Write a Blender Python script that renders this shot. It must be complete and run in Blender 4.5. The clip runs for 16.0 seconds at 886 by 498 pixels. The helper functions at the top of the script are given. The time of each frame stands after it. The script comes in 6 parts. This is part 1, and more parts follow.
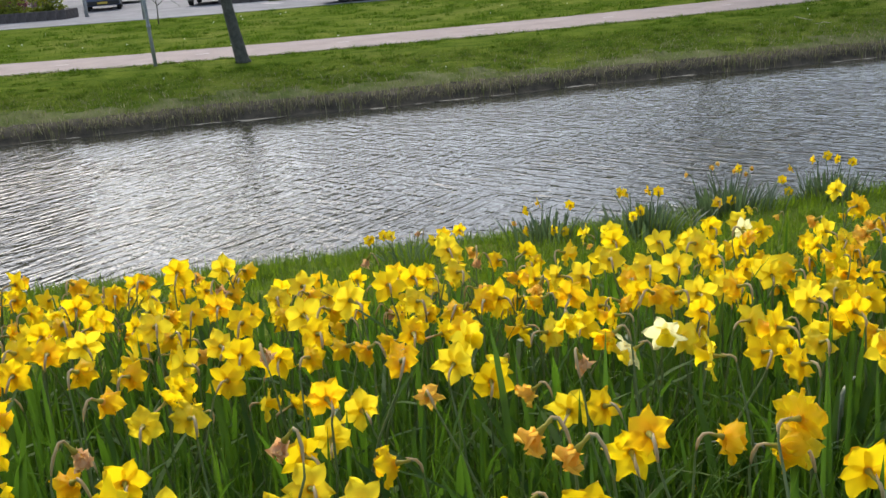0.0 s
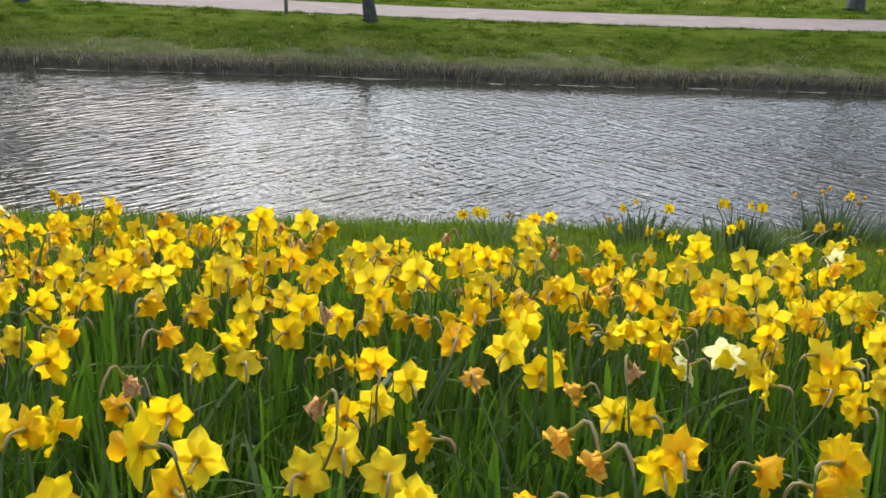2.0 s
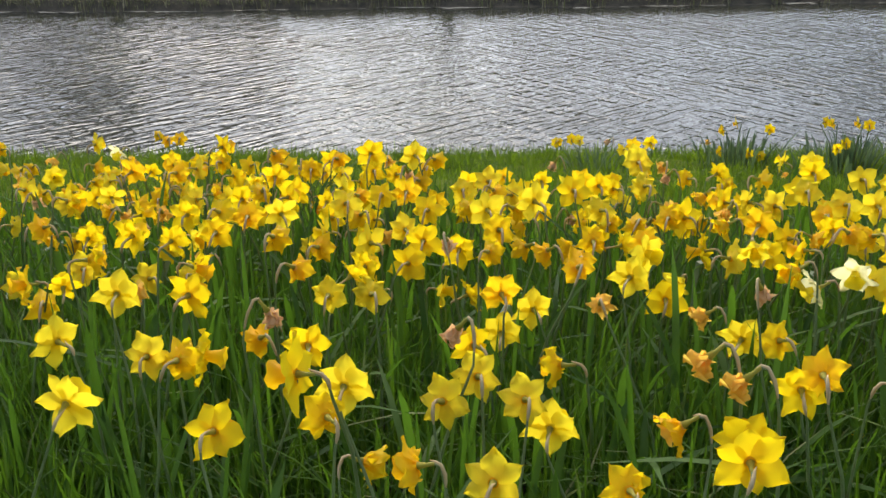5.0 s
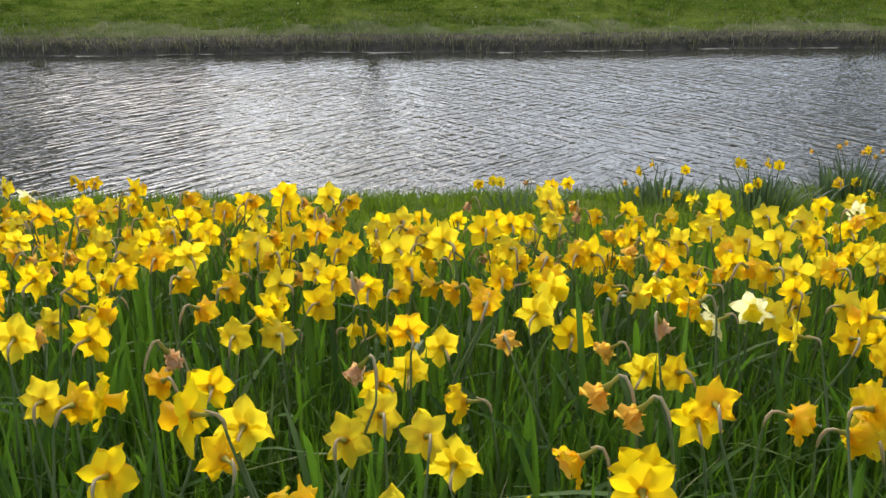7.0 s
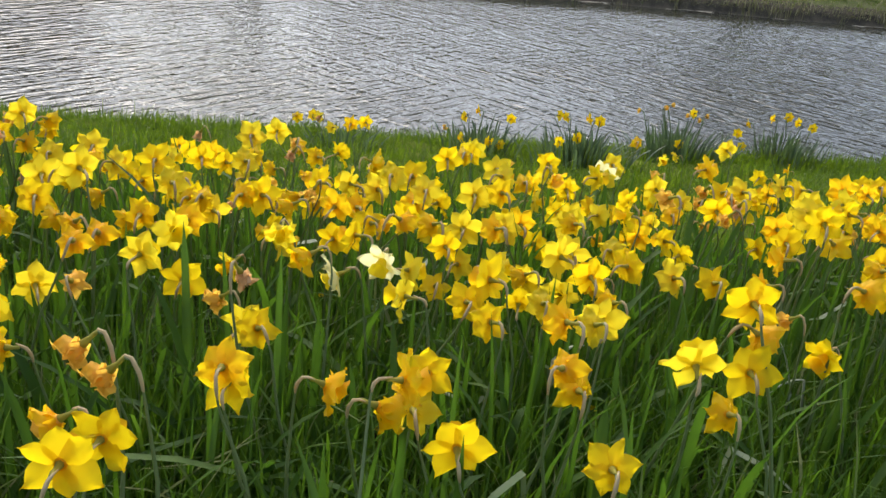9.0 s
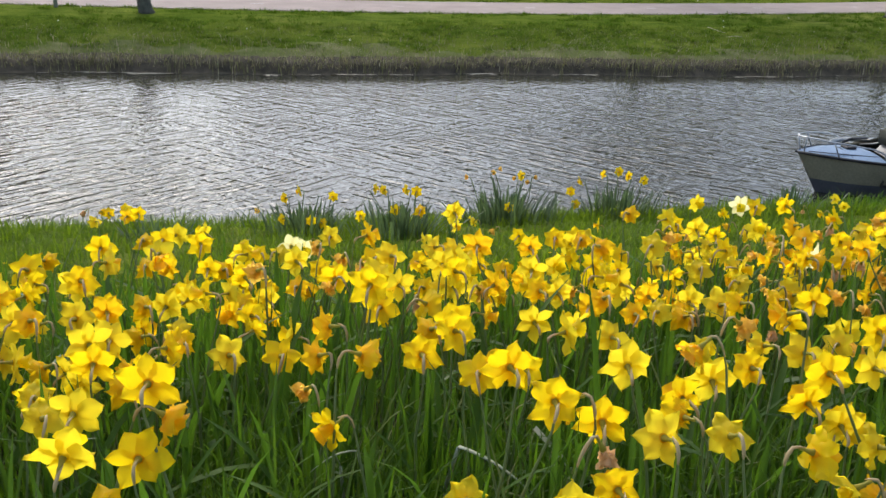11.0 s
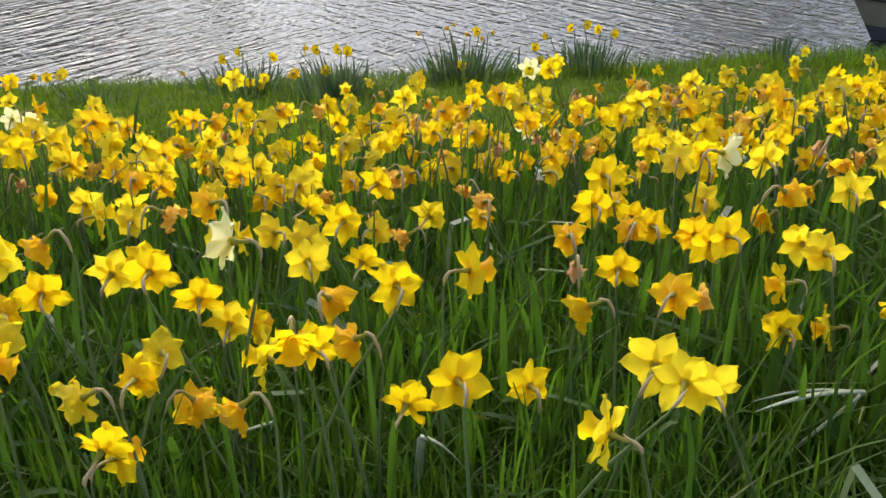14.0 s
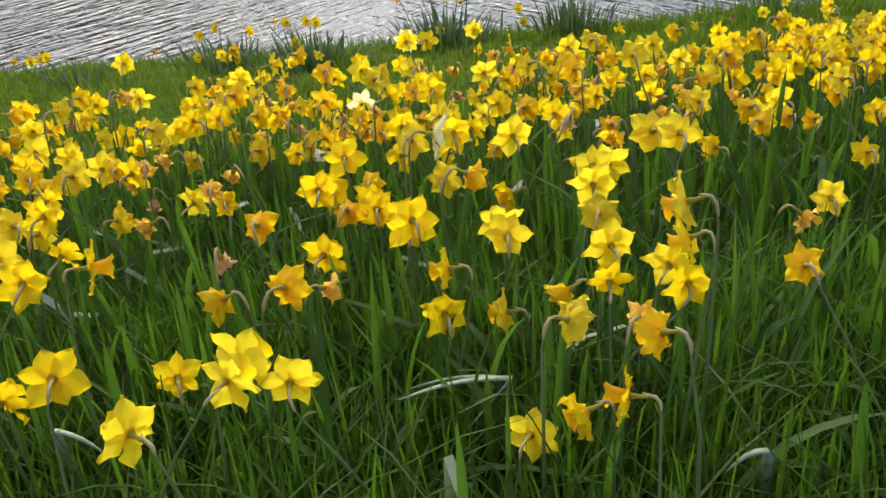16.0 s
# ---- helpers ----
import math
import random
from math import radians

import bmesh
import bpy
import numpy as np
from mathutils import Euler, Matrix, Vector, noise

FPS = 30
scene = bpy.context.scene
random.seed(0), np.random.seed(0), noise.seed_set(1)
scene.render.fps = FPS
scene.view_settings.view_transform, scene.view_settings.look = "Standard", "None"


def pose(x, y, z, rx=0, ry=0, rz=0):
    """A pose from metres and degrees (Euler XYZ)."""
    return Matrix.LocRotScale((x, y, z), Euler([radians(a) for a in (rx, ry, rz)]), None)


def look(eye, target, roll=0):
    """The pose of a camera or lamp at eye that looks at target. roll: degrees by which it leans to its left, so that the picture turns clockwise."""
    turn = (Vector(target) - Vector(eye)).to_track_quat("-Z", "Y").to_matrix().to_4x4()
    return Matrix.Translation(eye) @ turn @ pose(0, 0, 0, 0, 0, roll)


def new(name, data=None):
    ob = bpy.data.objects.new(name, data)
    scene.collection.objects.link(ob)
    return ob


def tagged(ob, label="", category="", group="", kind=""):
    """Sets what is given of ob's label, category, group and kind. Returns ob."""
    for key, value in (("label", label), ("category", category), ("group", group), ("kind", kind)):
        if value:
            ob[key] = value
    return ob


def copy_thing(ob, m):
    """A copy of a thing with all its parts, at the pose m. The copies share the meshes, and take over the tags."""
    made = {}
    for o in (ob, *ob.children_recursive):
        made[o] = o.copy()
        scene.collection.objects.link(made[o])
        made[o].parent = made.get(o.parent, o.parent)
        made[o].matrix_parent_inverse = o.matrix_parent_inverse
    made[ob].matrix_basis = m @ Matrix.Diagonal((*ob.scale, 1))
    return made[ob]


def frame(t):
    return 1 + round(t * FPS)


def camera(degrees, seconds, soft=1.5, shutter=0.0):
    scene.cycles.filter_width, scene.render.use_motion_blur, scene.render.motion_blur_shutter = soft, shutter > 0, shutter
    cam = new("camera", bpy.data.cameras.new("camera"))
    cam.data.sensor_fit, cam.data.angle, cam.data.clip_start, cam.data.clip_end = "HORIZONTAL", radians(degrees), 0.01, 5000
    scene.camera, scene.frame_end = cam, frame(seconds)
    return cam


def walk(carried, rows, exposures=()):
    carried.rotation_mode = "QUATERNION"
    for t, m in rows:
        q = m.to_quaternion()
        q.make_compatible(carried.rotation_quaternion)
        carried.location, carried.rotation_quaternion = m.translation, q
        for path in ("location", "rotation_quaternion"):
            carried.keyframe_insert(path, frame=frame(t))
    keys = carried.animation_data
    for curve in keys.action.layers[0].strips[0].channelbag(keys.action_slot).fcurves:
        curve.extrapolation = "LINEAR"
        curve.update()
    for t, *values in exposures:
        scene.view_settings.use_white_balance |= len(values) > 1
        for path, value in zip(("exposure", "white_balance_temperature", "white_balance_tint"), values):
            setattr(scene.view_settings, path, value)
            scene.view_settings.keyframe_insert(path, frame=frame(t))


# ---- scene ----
cam = camera(47.5, 16.0, soft=1.5)
PATH = [
    (0, (3.157, 1.230, 3.312), (3.3775, 3.1274, 2.7197), -4.50),
    (0.5, (3.184, 1.211, 3.324), (3.4894, 3.1143, 2.7910), -3.04),
    (1, (3.217, 1.207, 3.333), (3.5377, 3.1006, 2.7755), 0.79),
    (1.5, (3.221, 1.204, 3.326), (3.3286, 3.1151, 2.7463), 2.47),
    (2, (3.211, 1.225, 3.322), (3.2365, 3.1219, 2.6893), 2.20),
    (2.5, (3.244, 1.220, 3.317), (3.2988, 3.0831, 2.5915), 0.53),
    (3, (3.258, 1.201, 3.328), (3.3915, 3.0357, 2.5437), 0.47),
    (3.5, (3.215, 1.209, 3.322), (3.1816, 3.0438, 2.5271), -0.89),
    (4, (3.173, 1.216, 3.322), (3.0494, 3.0520, 2.5383), -1.39),
    (4.2, (3.165, 1.214, 3.325), (3.0419, 3.0529, 2.5476), -1.56),
    (6.3, (3.129, 1.205, 3.324), (2.9526, 3.0782, 2.6447), 0.04),
    (6.5, (3.136, 1.204, 3.325), (2.9880, 3.0883, 2.6706), 0.23),
    (7, (3.187, 1.197, 3.320), (3.1840, 3.0755, 2.6349), -0.33),
    (7.5, (3.278, 1.189, 3.305), (3.5140, 3.0371, 2.5782), -0.09),
    (8, (3.380, 1.178, 3.312), (3.6622, 3.0253, 2.5978), 3.87),
    (8.5, (3.514, 1.222, 3.302), (3.6764, 3.0593, 2.5269), 0.17),
    (9, (3.686, 1.323, 3.296), (3.9069, 3.1471, 2.5075), 6.10),
    (9.5, (3.886, 1.359, 3.287), (4.2574, 3.1709, 2.5261), 4.29),
    (10, (4.122, 1.332, 3.289), (4.4677, 3.1473, 2.5246), 4.85),
    (10.2, (4.188, 1.332, 3.295), (4.5246, 3.1605, 2.5579), 2.47),
    (12.3, (5.072, 1.265, 3.343), (5.3748, 3.1459, 2.7356), 2.54),
    (12.5, (5.172, 1.289, 3.350), (5.4789, 3.1655, 2.7284), 2.89),
    (13, (5.381, 1.346, 3.338), (5.7179, 3.1628, 2.5732), -0.26),
    (13.5, (5.560, 1.328, 3.325), (5.7263, 3.1423, 2.5009), -0.68),
    (14, (5.706, 1.309, 3.336), (5.7802, 3.0884, 2.4271), -0.92),
    (14.5, (5.868, 1.369, 3.318), (5.8817, 3.1259, 2.3625), -1.89),
    (15, (6.027, 1.397, 3.335), (6.0294, 3.1455, 2.3651), -2.96),
    (15.5, (6.218, 1.351, 3.343), (6.1338, 3.1083, 2.3925), -2.85),
    (16, (6.390, 1.317, 3.347), (6.2968, 3.0627, 2.3762), -5.17),
]
walk(cam, [(t, look(eye, target, roll)) for t, eye, target, roll in PATH])

# ---- world and light ----
world = bpy.data.worlds.new("world")
scene.world = world
world.use_nodes = True
wnodes, wlinks = world.node_tree.nodes, world.node_tree.links
sky = wnodes.new("ShaderNodeTexSky")
sky.sky_type, sky.sun_disc = "NISHITA", False
SUN_EL, SUN_AZ = 46.0, -11.0          # degrees over the horizon, and to the right of straight across the water
sky.sun_elevation, sky.sun_rotation = radians(SUN_EL), radians(SUN_AZ)
sky.air_density, sky.dust_density, sky.ozone_density = 1.0, 2.2, 1.0
haze = wnodes.new("ShaderNodeHueSaturation")      # a thin veil of cloud takes most of the blue out of the sky
haze.inputs["Saturation"].default_value = 0.78
wlinks.new(sky.outputs[0], haze.inputs["Color"])
wlinks.new(haze.outputs[0], wnodes["Background"].inputs[0])
wnodes["Background"].inputs[1].default_value = 0.15
sun = new("sun", bpy.data.lights.new("sun", "SUN"))
sun.data.energy, sun.data.angle, sun.data.color = 1.5, radians(38), (1.0, 0.95, 0.88)
sun_way = Vector((math.sin(radians(SUN_AZ)) * math.cos(radians(SUN_EL)), math.cos(radians(SUN_AZ)) * math.cos(radians(SUN_EL)), math.sin(radians(SUN_EL))))
sun.matrix_world = look(sun_way * 200, (0, 0, 0))
scene.view_settings.exposure = 0.91

# ---- materials ----


class Nodes:
    """A new node material with a Principled shader, and short ways to add nodes to it."""

    def __init__(self, name, rough=0.6, metal=0.0, spec=0.5):
        self.mat = bpy.data.materials.new(name)
        self.mat.use_nodes = True
        self.tree = self.mat.node_tree
        self.bsdf = self.tree.nodes["Principled BSDF"]
        self.out = self.tree.nodes["Material Output"]
        self.bsdf.inputs["Roughness"].default_value = rough
        self.bsdf.inputs["Metallic"].default_value = metal
        self.bsdf.inputs["Specular IOR Level"].default_value = spec

    def add(self, kind, **sets):
        n = self.tree.nodes.new(kind)
        for k, v in sets.items():
            n.inputs[k].default_value = v
        return n

    def link(self, a, b):
        self.tree.links.new(a, b)

    def coords(self, stretch=(1, 1, 1), turn=(0, 0, 0), space="Object"):
        co = self.add("ShaderNodeTexCoord")
        mp = self.add("ShaderNodeMapping")
        if any(turn):
            mp.vector_type = "TEXTURE"
            stretch = tuple(1 / v for v in stretch)
        mp.inputs["Scale"].default_value = stretch
        mp.inputs["Rotation"].default_value = turn
        self.link(co.outputs[space], mp.inputs["Vector"])
        return mp.outputs[0]

    def noise(self, scale, detail=4.0, rough=0.55, stretch=(1, 1, 1), turn=(0, 0, 0), distort=0.0):
        n = self.add("ShaderNodeTexNoise")
        n.inputs["Scale"].default_value = scale
        n.inputs["Detail"].default_value = detail
        n.inputs["Roughness"].default_value = rough
        n.inputs["Distortion"].default_value = distort
        self.link(self.coords(stretch, turn), n.inputs["Vector"])
        return n.outputs["Fac"]

    def ramp(self, fac, stops):
        r = self.add("ShaderNodeValToRGB")
        el = r.color_ramp.elements
        while len(el) < len(stops):
            el.new(0.5)
        for e, (p, c) in zip(el, stops):
            e.position, e.color = p, (*c, 1)
        self.link(fac, r.inputs[0])
        return r.outputs[0]

    def mix(self, fac, a, b, how="MIX"):
        m = self.add("ShaderNodeMix")
        m.data_type, m.blend_type = "RGBA", how
        for sock, v in ((m.inputs[0], fac), (m.inputs[6], a), (m.inputs[7], b)):
            if isinstance(v, (int, float)):
                sock.default_value = v
            elif isinstance(v, tuple):
                sock.default_value = (*v, 1)
            else:
                self.link(v, sock)
        return m.outputs[2]

    def colour(self, c):
        if isinstance(c, tuple):
            self.bsdf.inputs["Base Color"].default_value = (*c, 1)
        else:
            self.link(c, self.bsdf.inputs["Base Color"])
        return self

    def bump(self, height, strength=0.4, distance=0.01):
        b = self.add("ShaderNodeBump")
        b.inputs["Strength"].default_value = strength
        b.inputs["Distance"].default_value = distance
        self.link(height, b.inputs["Height"])
        self.link(b.outputs[0], self.bsdf.inputs["Normal"])
        return self

    def island(self):
        return self.add("ShaderNodeNewGeometry").outputs["Random Per Island"]

    def each(self):
        return self.add("ShaderNodeObjectInfo").outputs["Random"]

    def thin(self, colour, amount):
        """Lets light through, as a petal or a blade does."""
        t = self.add("ShaderNodeBsdfTranslucent")
        if isinstance(colour, tuple):
            t.inputs[0].default_value = (*colour, 1)
        else:
            self.link(colour, t.inputs[0])
        m = self.add("ShaderNodeMixShader")
        m.inputs[0].default_value = amount
        self.link(self.bsdf.outputs[0], m.inputs[1])
        self.link(t.outputs[0], m.inputs[2])
        self.link(m.outputs[0], self.out.inputs[0])
        return self


def mottled(name, dark, light, scale=6.0, rough=0.7, bump=0.3, fine=60.0, depth=0.004, metal=0.0, spec=0.4):
    """A surface whose colour wanders between two tones at two scales, with fine relief."""
    n = Nodes(name, rough, metal, spec)
    big = n.ramp(n.noise(scale, 5), [(0.3, dark), (0.7, light)])
    small = n.ramp(n.noise(fine, 3), [(0.35, (0.72, 0.72, 0.72)), (0.65, (1.0, 1.0, 1.0))])
    n.colour(n.mix(0.7, big, small, "MULTIPLY"))
    if bump:
        n.bump(n.noise(fine, 4), bump, depth)
    return n.mat


def paint(name, c, rough=0.25, metal=0.0, coat=0.0):
    n = Nodes(name, rough, metal)
    tone = tuple(v * 0.8 for v in c)
    n.colour(n.ramp(n.noise(3.0, 5), [(0.3, tone), (0.7, c)]))
    n.bsdf.inputs["Coat Weight"].default_value = coat
    return n.mat


def petal_mat(name, dark, light, base, through_colour, amount=0.45):
    n = Nodes(name, 0.55, 0, 0.25)
    blotch = n.ramp(n.noise(45.0, 3), [(0.3, dark), (0.68, light)])
    own = n.ramp(n.each(), [(0.0, tuple(v * 0.86 for v in light)), (0.5, light), (1.0, dark)])
    col = n.mix(0.45, blotch, own)
    veins = n.ramp(n.noise(160.0, 2, stretch=(3.2, 0.35, 1)), [(0.4, base), (0.62, (1, 1, 1))])
    col = n.mix(0.18, col, veins, "MULTIPLY")
    n.colour(col)
    n.bump(n.noise(150.0, 2, stretch=(3.0, 0.3, 1)), 0.35, 0.001)
    n.thin(through_colour, amount)
    return n.mat


def blade_mat(name, stops, through_colour, amount=0.35, rough=0.42, spec=0.4):
    n = Nodes(name, rough, 0, spec)
    col = n.ramp(n.island(), stops)
    along = n.ramp(n.noise(30.0, 2), [(0.3, (0.75, 0.78, 0.7)), (0.7, (1.0, 1.0, 1.0))])
    n.colour(n.mix(0.8, col, along, "MULTIPLY"))
    n.thin(through_colour, amount)
    return n.mat


YELLOW = petal_mat("petal yellow", (0.85, 0.60, 0.006), (0.89, 0.70, 0.010), (0.95, 0.82, 0.3), (0.92, 0.69, 0.008), 0.66)
GOLD = petal_mat("petal golden", (0.92, 0.57, 0.009), (0.95, 0.66, 0.013), (0.95, 0.80, 0.35), (0.97, 0.67, 0.011), 0.66)
LEMON = petal_mat("petal lemon", (0.86, 0.67, 0.018), (0.89, 0.74, 0.038), (0.96, 0.86, 0.4), (0.92, 0.74, 0.026), 0.64)
CREAM = petal_mat("petal cream", (0.91, 0.84, 0.34), (0.94, 0.90, 0.56), (0.95, 0.92, 0.6), (0.96, 0.91, 0.46), 0.6)
TRUMPET = petal_mat("trumpet deep yellow", (0.89, 0.47, 0.006), (0.92, 0.58, 0.010), (0.9, 0.68, 0.2), (0.95, 0.58, 0.008), 0.66)
FADED = petal_mat("petal faded orange", (0.92, 0.52, 0.05), (0.95, 0.66, 0.12), (0.92, 0.75, 0.45), (0.98, 0.66, 0.09), 0.62)
WHITE_PETAL = petal_mat("petal white", (0.80, 0.80, 0.70), (0.88, 0.88, 0.82), (0.9, 0.9, 0.8), (0.85, 0.85, 0.72), 0.4)
TAN = petal_mat("petal dry tan", (0.72, 0.44, 0.19), (0.88, 0.62, 0.34), (0.8, 0.6, 0.4), (0.84, 0.52, 0.22), 0.5)
PAPER = petal_mat("papery sheath", (0.48, 0.37, 0.18), (0.74, 0.60, 0.36), (0.9, 0.84, 0.65), (0.58, 0.40, 0.14), 0.4)
STEM = blade_mat("stem green", [(0, (0.15, 0.20, 0.075)), (1, (0.24, 0.29, 0.125))], (0.22, 0.30, 0.08), 0.3, 0.5, 0.3)
STRAP = blade_mat("strap leaf", [(0, (0.028, 0.067, 0.012)), (0.45, (0.054, 0.108, 0.022)), (0.85, (0.094, 0.152, 0.040)), (0.985, (0.11, 0.17, 0.055)), (1, (0.20, 0.20, 0.10))], (0.10, 0.22, 0.014), 0.40, 0.62, 0.12)
CREST_LEAF = blade_mat("blue-green crest leaf", [(0, (0.048, 0.080, 0.042)), (0.5, (0.082, 0.125, 0.068)), (0.9, (0.13, 0.175, 0.105)), (1, (0.24, 0.22, 0.13))], (0.13, 0.20, 0.07), 0.34, 0.5, 0.3)
TUBE = petal_mat("yellow-green tube", (0.27, 0.27, 0.05), (0.48, 0.42, 0.08), (0.8, 0.7, 0.4), (0.45, 0.42, 0.05), 0.4)
PALE_LEAF = blade_mat("pale folded leaf", [(0, (0.10, 0.16, 0.06)), (0.6, (0.18, 0.24, 0.12)), (0.85, (0.34, 0.38, 0.26)), (1, (0.50, 0.50, 0.40))], (0.2, 0.26, 0.1), 0.3, 0.5, 0.35)
GRASS = blade_mat("grass blade", [(0, (0.022, 0.056, 0.006)), (0.5, (0.044, 0.098, 0.010)), (0.88, (0.085, 0.150, 0.018)), (1, (0.22, 0.21, 0.10))], (0.12, 0.25, 0.012), 0.42, 0.55, 0.15)
SLOPE = blade_mat("slope grass blade", [(0, (0.042, 0.082, 0.007)), (0.5, (0.078, 0.136, 0.012)), (0.9, (0.125, 0.185, 0.022)), (1, (0.24, 0.22, 0.09))], (0.18, 0.28, 0.012), 0.46, 0.6, 0.12)
LAWN_BLADE = blade_mat("lawn blade", [(0, (0.068, 0.100, 0.014)), (0.55, (0.115, 0.152, 0.026)), (0.9, (0.16, 0.19, 0.045)), (1, (0.26, 0.24, 0.13))], (0.17, 0.24, 0.025), 0.42, 0.9, 0.0)
LAWN_TUFT = blade_mat("lawn tuft", [(0, (0.020, 0.048, 0.006)), (0.5, (0.045, 0.090, 0.011)), (0.85, (0.085, 0.145, 0.022)), (1, (0.17, 0.20, 0.05))], (0.12, 0.21, 0.014), 0.40, 0.9, 0.0)
DRY = blade_mat("dry reed", [(0, (0.10, 0.10, 0.055)), (0.25, (0.22, 0.19, 0.125)), (0.40, (0.085, 0.125, 0.03)), (0.66, (0.13, 0.165, 0.05)), (0.88, (0.32, 0.285, 0.20)), (1, (0.50, 0.46, 0.36))], (0.26, 0.25, 0.13), 0.36, 0.9, 0.0)


def soil_and_grass():
    """Near bank and far lawn: grass greens over dark soil, patchy at two scales."""
    n = Nodes("turf", 1.0, 0, 0.0)
    big = n.ramp(n.noise(0.35, 6), [(0.30, (0.068, 0.105, 0.016)), (0.5, (0.112, 0.147, 0.028)), (0.72, (0.168, 0.182, 0.054))])
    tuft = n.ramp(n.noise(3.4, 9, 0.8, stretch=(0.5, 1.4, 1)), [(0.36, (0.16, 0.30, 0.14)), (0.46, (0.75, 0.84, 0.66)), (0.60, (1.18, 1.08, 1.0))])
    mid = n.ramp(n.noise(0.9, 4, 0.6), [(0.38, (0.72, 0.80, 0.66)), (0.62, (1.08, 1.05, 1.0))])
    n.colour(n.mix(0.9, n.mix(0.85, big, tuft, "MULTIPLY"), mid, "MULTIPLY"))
    n.bump(n.noise(14.0, 6, 0.7), 0.8, 0.05)
    return n.mat


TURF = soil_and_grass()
DRY_TURF = mottled("matted dry grass", (0.085, 0.115, 0.032), (0.190, 0.190, 0.098), 1.7, 1.0, 0.9, 28.0, 0.03, spec=0.0)
# near-black ground across the flower bed, below the leaves and grass
BED_SOIL = mottled("dark bed soil", (0.018, 0.018, 0.008), (0.045, 0.042, 0.02), 6.0, 1.0, 0.8, 40.0, 0.02, spec=0.1)
SOIL = mottled("bank soil", (0.035, 0.030, 0.020), (0.10, 0.082, 0.055), 5.0, 0.95, 0.8, 40.0, 0.02)
PATH_STONE = mottled("pinkish path surface", (0.225, 0.178, 0.160), (0.305, 0.247, 0.222), 1.2, 0.9, 0.3, 70.0, 0.004)
ROAD = mottled("pale road surface", (0.21, 0.207, 0.21), (0.31, 0.305, 0.305), 0.6, 0.95, 0.2, 50.0, 0.004, spec=0.05)
KERB = mottled("concrete kerb", (0.30, 0.29, 0.28), (0.42, 0.41, 0.39), 3.0, 0.85, 0.3, 60.0)
DARK_KERB = mottled("dark edging", (0.06, 0.055, 0.05), (0.12, 0.11, 0.10), 3.0, 0.9, 0.3, 60.0)
DRY_STICK = mottled("bleached wood", (0.30, 0.27, 0.20), (0.48, 0.44, 0.35), 9.0, 0.9, 0.3, 60.0)
LINE = mottled("worn white marking", (0.34, 0.31, 0.29), (0.55, 0.52, 0.49), 8.0, 0.8, 0.1, 90.0)
BARK = mottled("tree bark", (0.05, 0.052, 0.042), (0.12, 0.12, 0.095), 7.0, 0.95, 0.9, 35.0, 0.02)
BARK_PALE = mottled("pale bark", (0.07, 0.072, 0.058), (0.145, 0.14, 0.118), 7.0, 0.95, 0.8, 35.0, 0.015)
GALV = mottled("grey pole", (0.26, 0.27, 0.27), (0.36, 0.37, 0.37), 5.0, 0.6, 0.1, 90.0, metal=0.2)
BRICK = mottled("brick red brown", (0.10, 0.055, 0.04), (0.20, 0.11, 0.08), 2.0, 0.9, 0.4, 40.0)
BRICK_DARK = mottled("brick dark", (0.055, 0.045, 0.04), (0.11, 0.09, 0.08), 2.0, 0.9, 0.4, 40.0)
ROOF = mottled("roof tile", (0.05, 0.04, 0.035), (0.11, 0.085, 0.07), 2.0, 0.8, 0.4, 20.0)
WHITE = mottled("white frame", (0.55, 0.55, 0.53), (0.75, 0.75, 0.72), 4.0, 0.5, 0.05, 90.0)
BLUE_DOOR = mottled("blue painted boards", (0.15, 0.30, 0.56), (0.22, 0.40, 0.68), 1.6, 0.5, 0.15, 50.0)
STONE = mottled("planter stone", (0.07, 0.058, 0.054), (0.14, 0.12, 0.112), 4.0, 0.9, 0.5, 30.0)
HEDGE = blade_mat("hedge leaf", [(0, (0.012, 0.025, 0.008)), (0.6, (0.03, 0.05, 0.015)), (1, (0.07, 0.09, 0.03))], (0.05, 0.1, 0.01), 0.2, 0.6)
BUSH = blade_mat("bright bush leaf", [(0, (0.06, 0.09, 0.01)), (0.5, (0.13, 0.17, 0.015)), (1, (0.28, 0.30, 0.02))], (0.3, 0.35, 0.02), 0.3, 0.6)
GLASS_DARK = Nodes("dark car glass", 0.05, 0, 0.6).colour((0.02, 0.024, 0.03)).mat
TYRE = mottled("tyre rubber", (0.012, 0.012, 0.012), (0.03, 0.03, 0.03), 10.0, 0.85, 0.2, 80.0)
RIM = mottled("grey rim", (0.14, 0.14, 0.15), (0.24, 0.24, 0.25), 10.0, 0.5, 0.05, 90.0, metal=0.4)
TRIM = mottled("black plastic trim", (0.015, 0.015, 0.016), (0.03, 0.03, 0.032), 10.0, 0.6, 0.1, 90.0)
LAMP_RED = paint("red lamp", (0.35, 0.02, 0.015), 0.2)
LAMP_CLEAR = paint("clear lamp", (0.6, 0.6, 0.6), 0.1)
PLATE = paint("plate yellow", (0.6, 0.42, 0.05), 0.5)


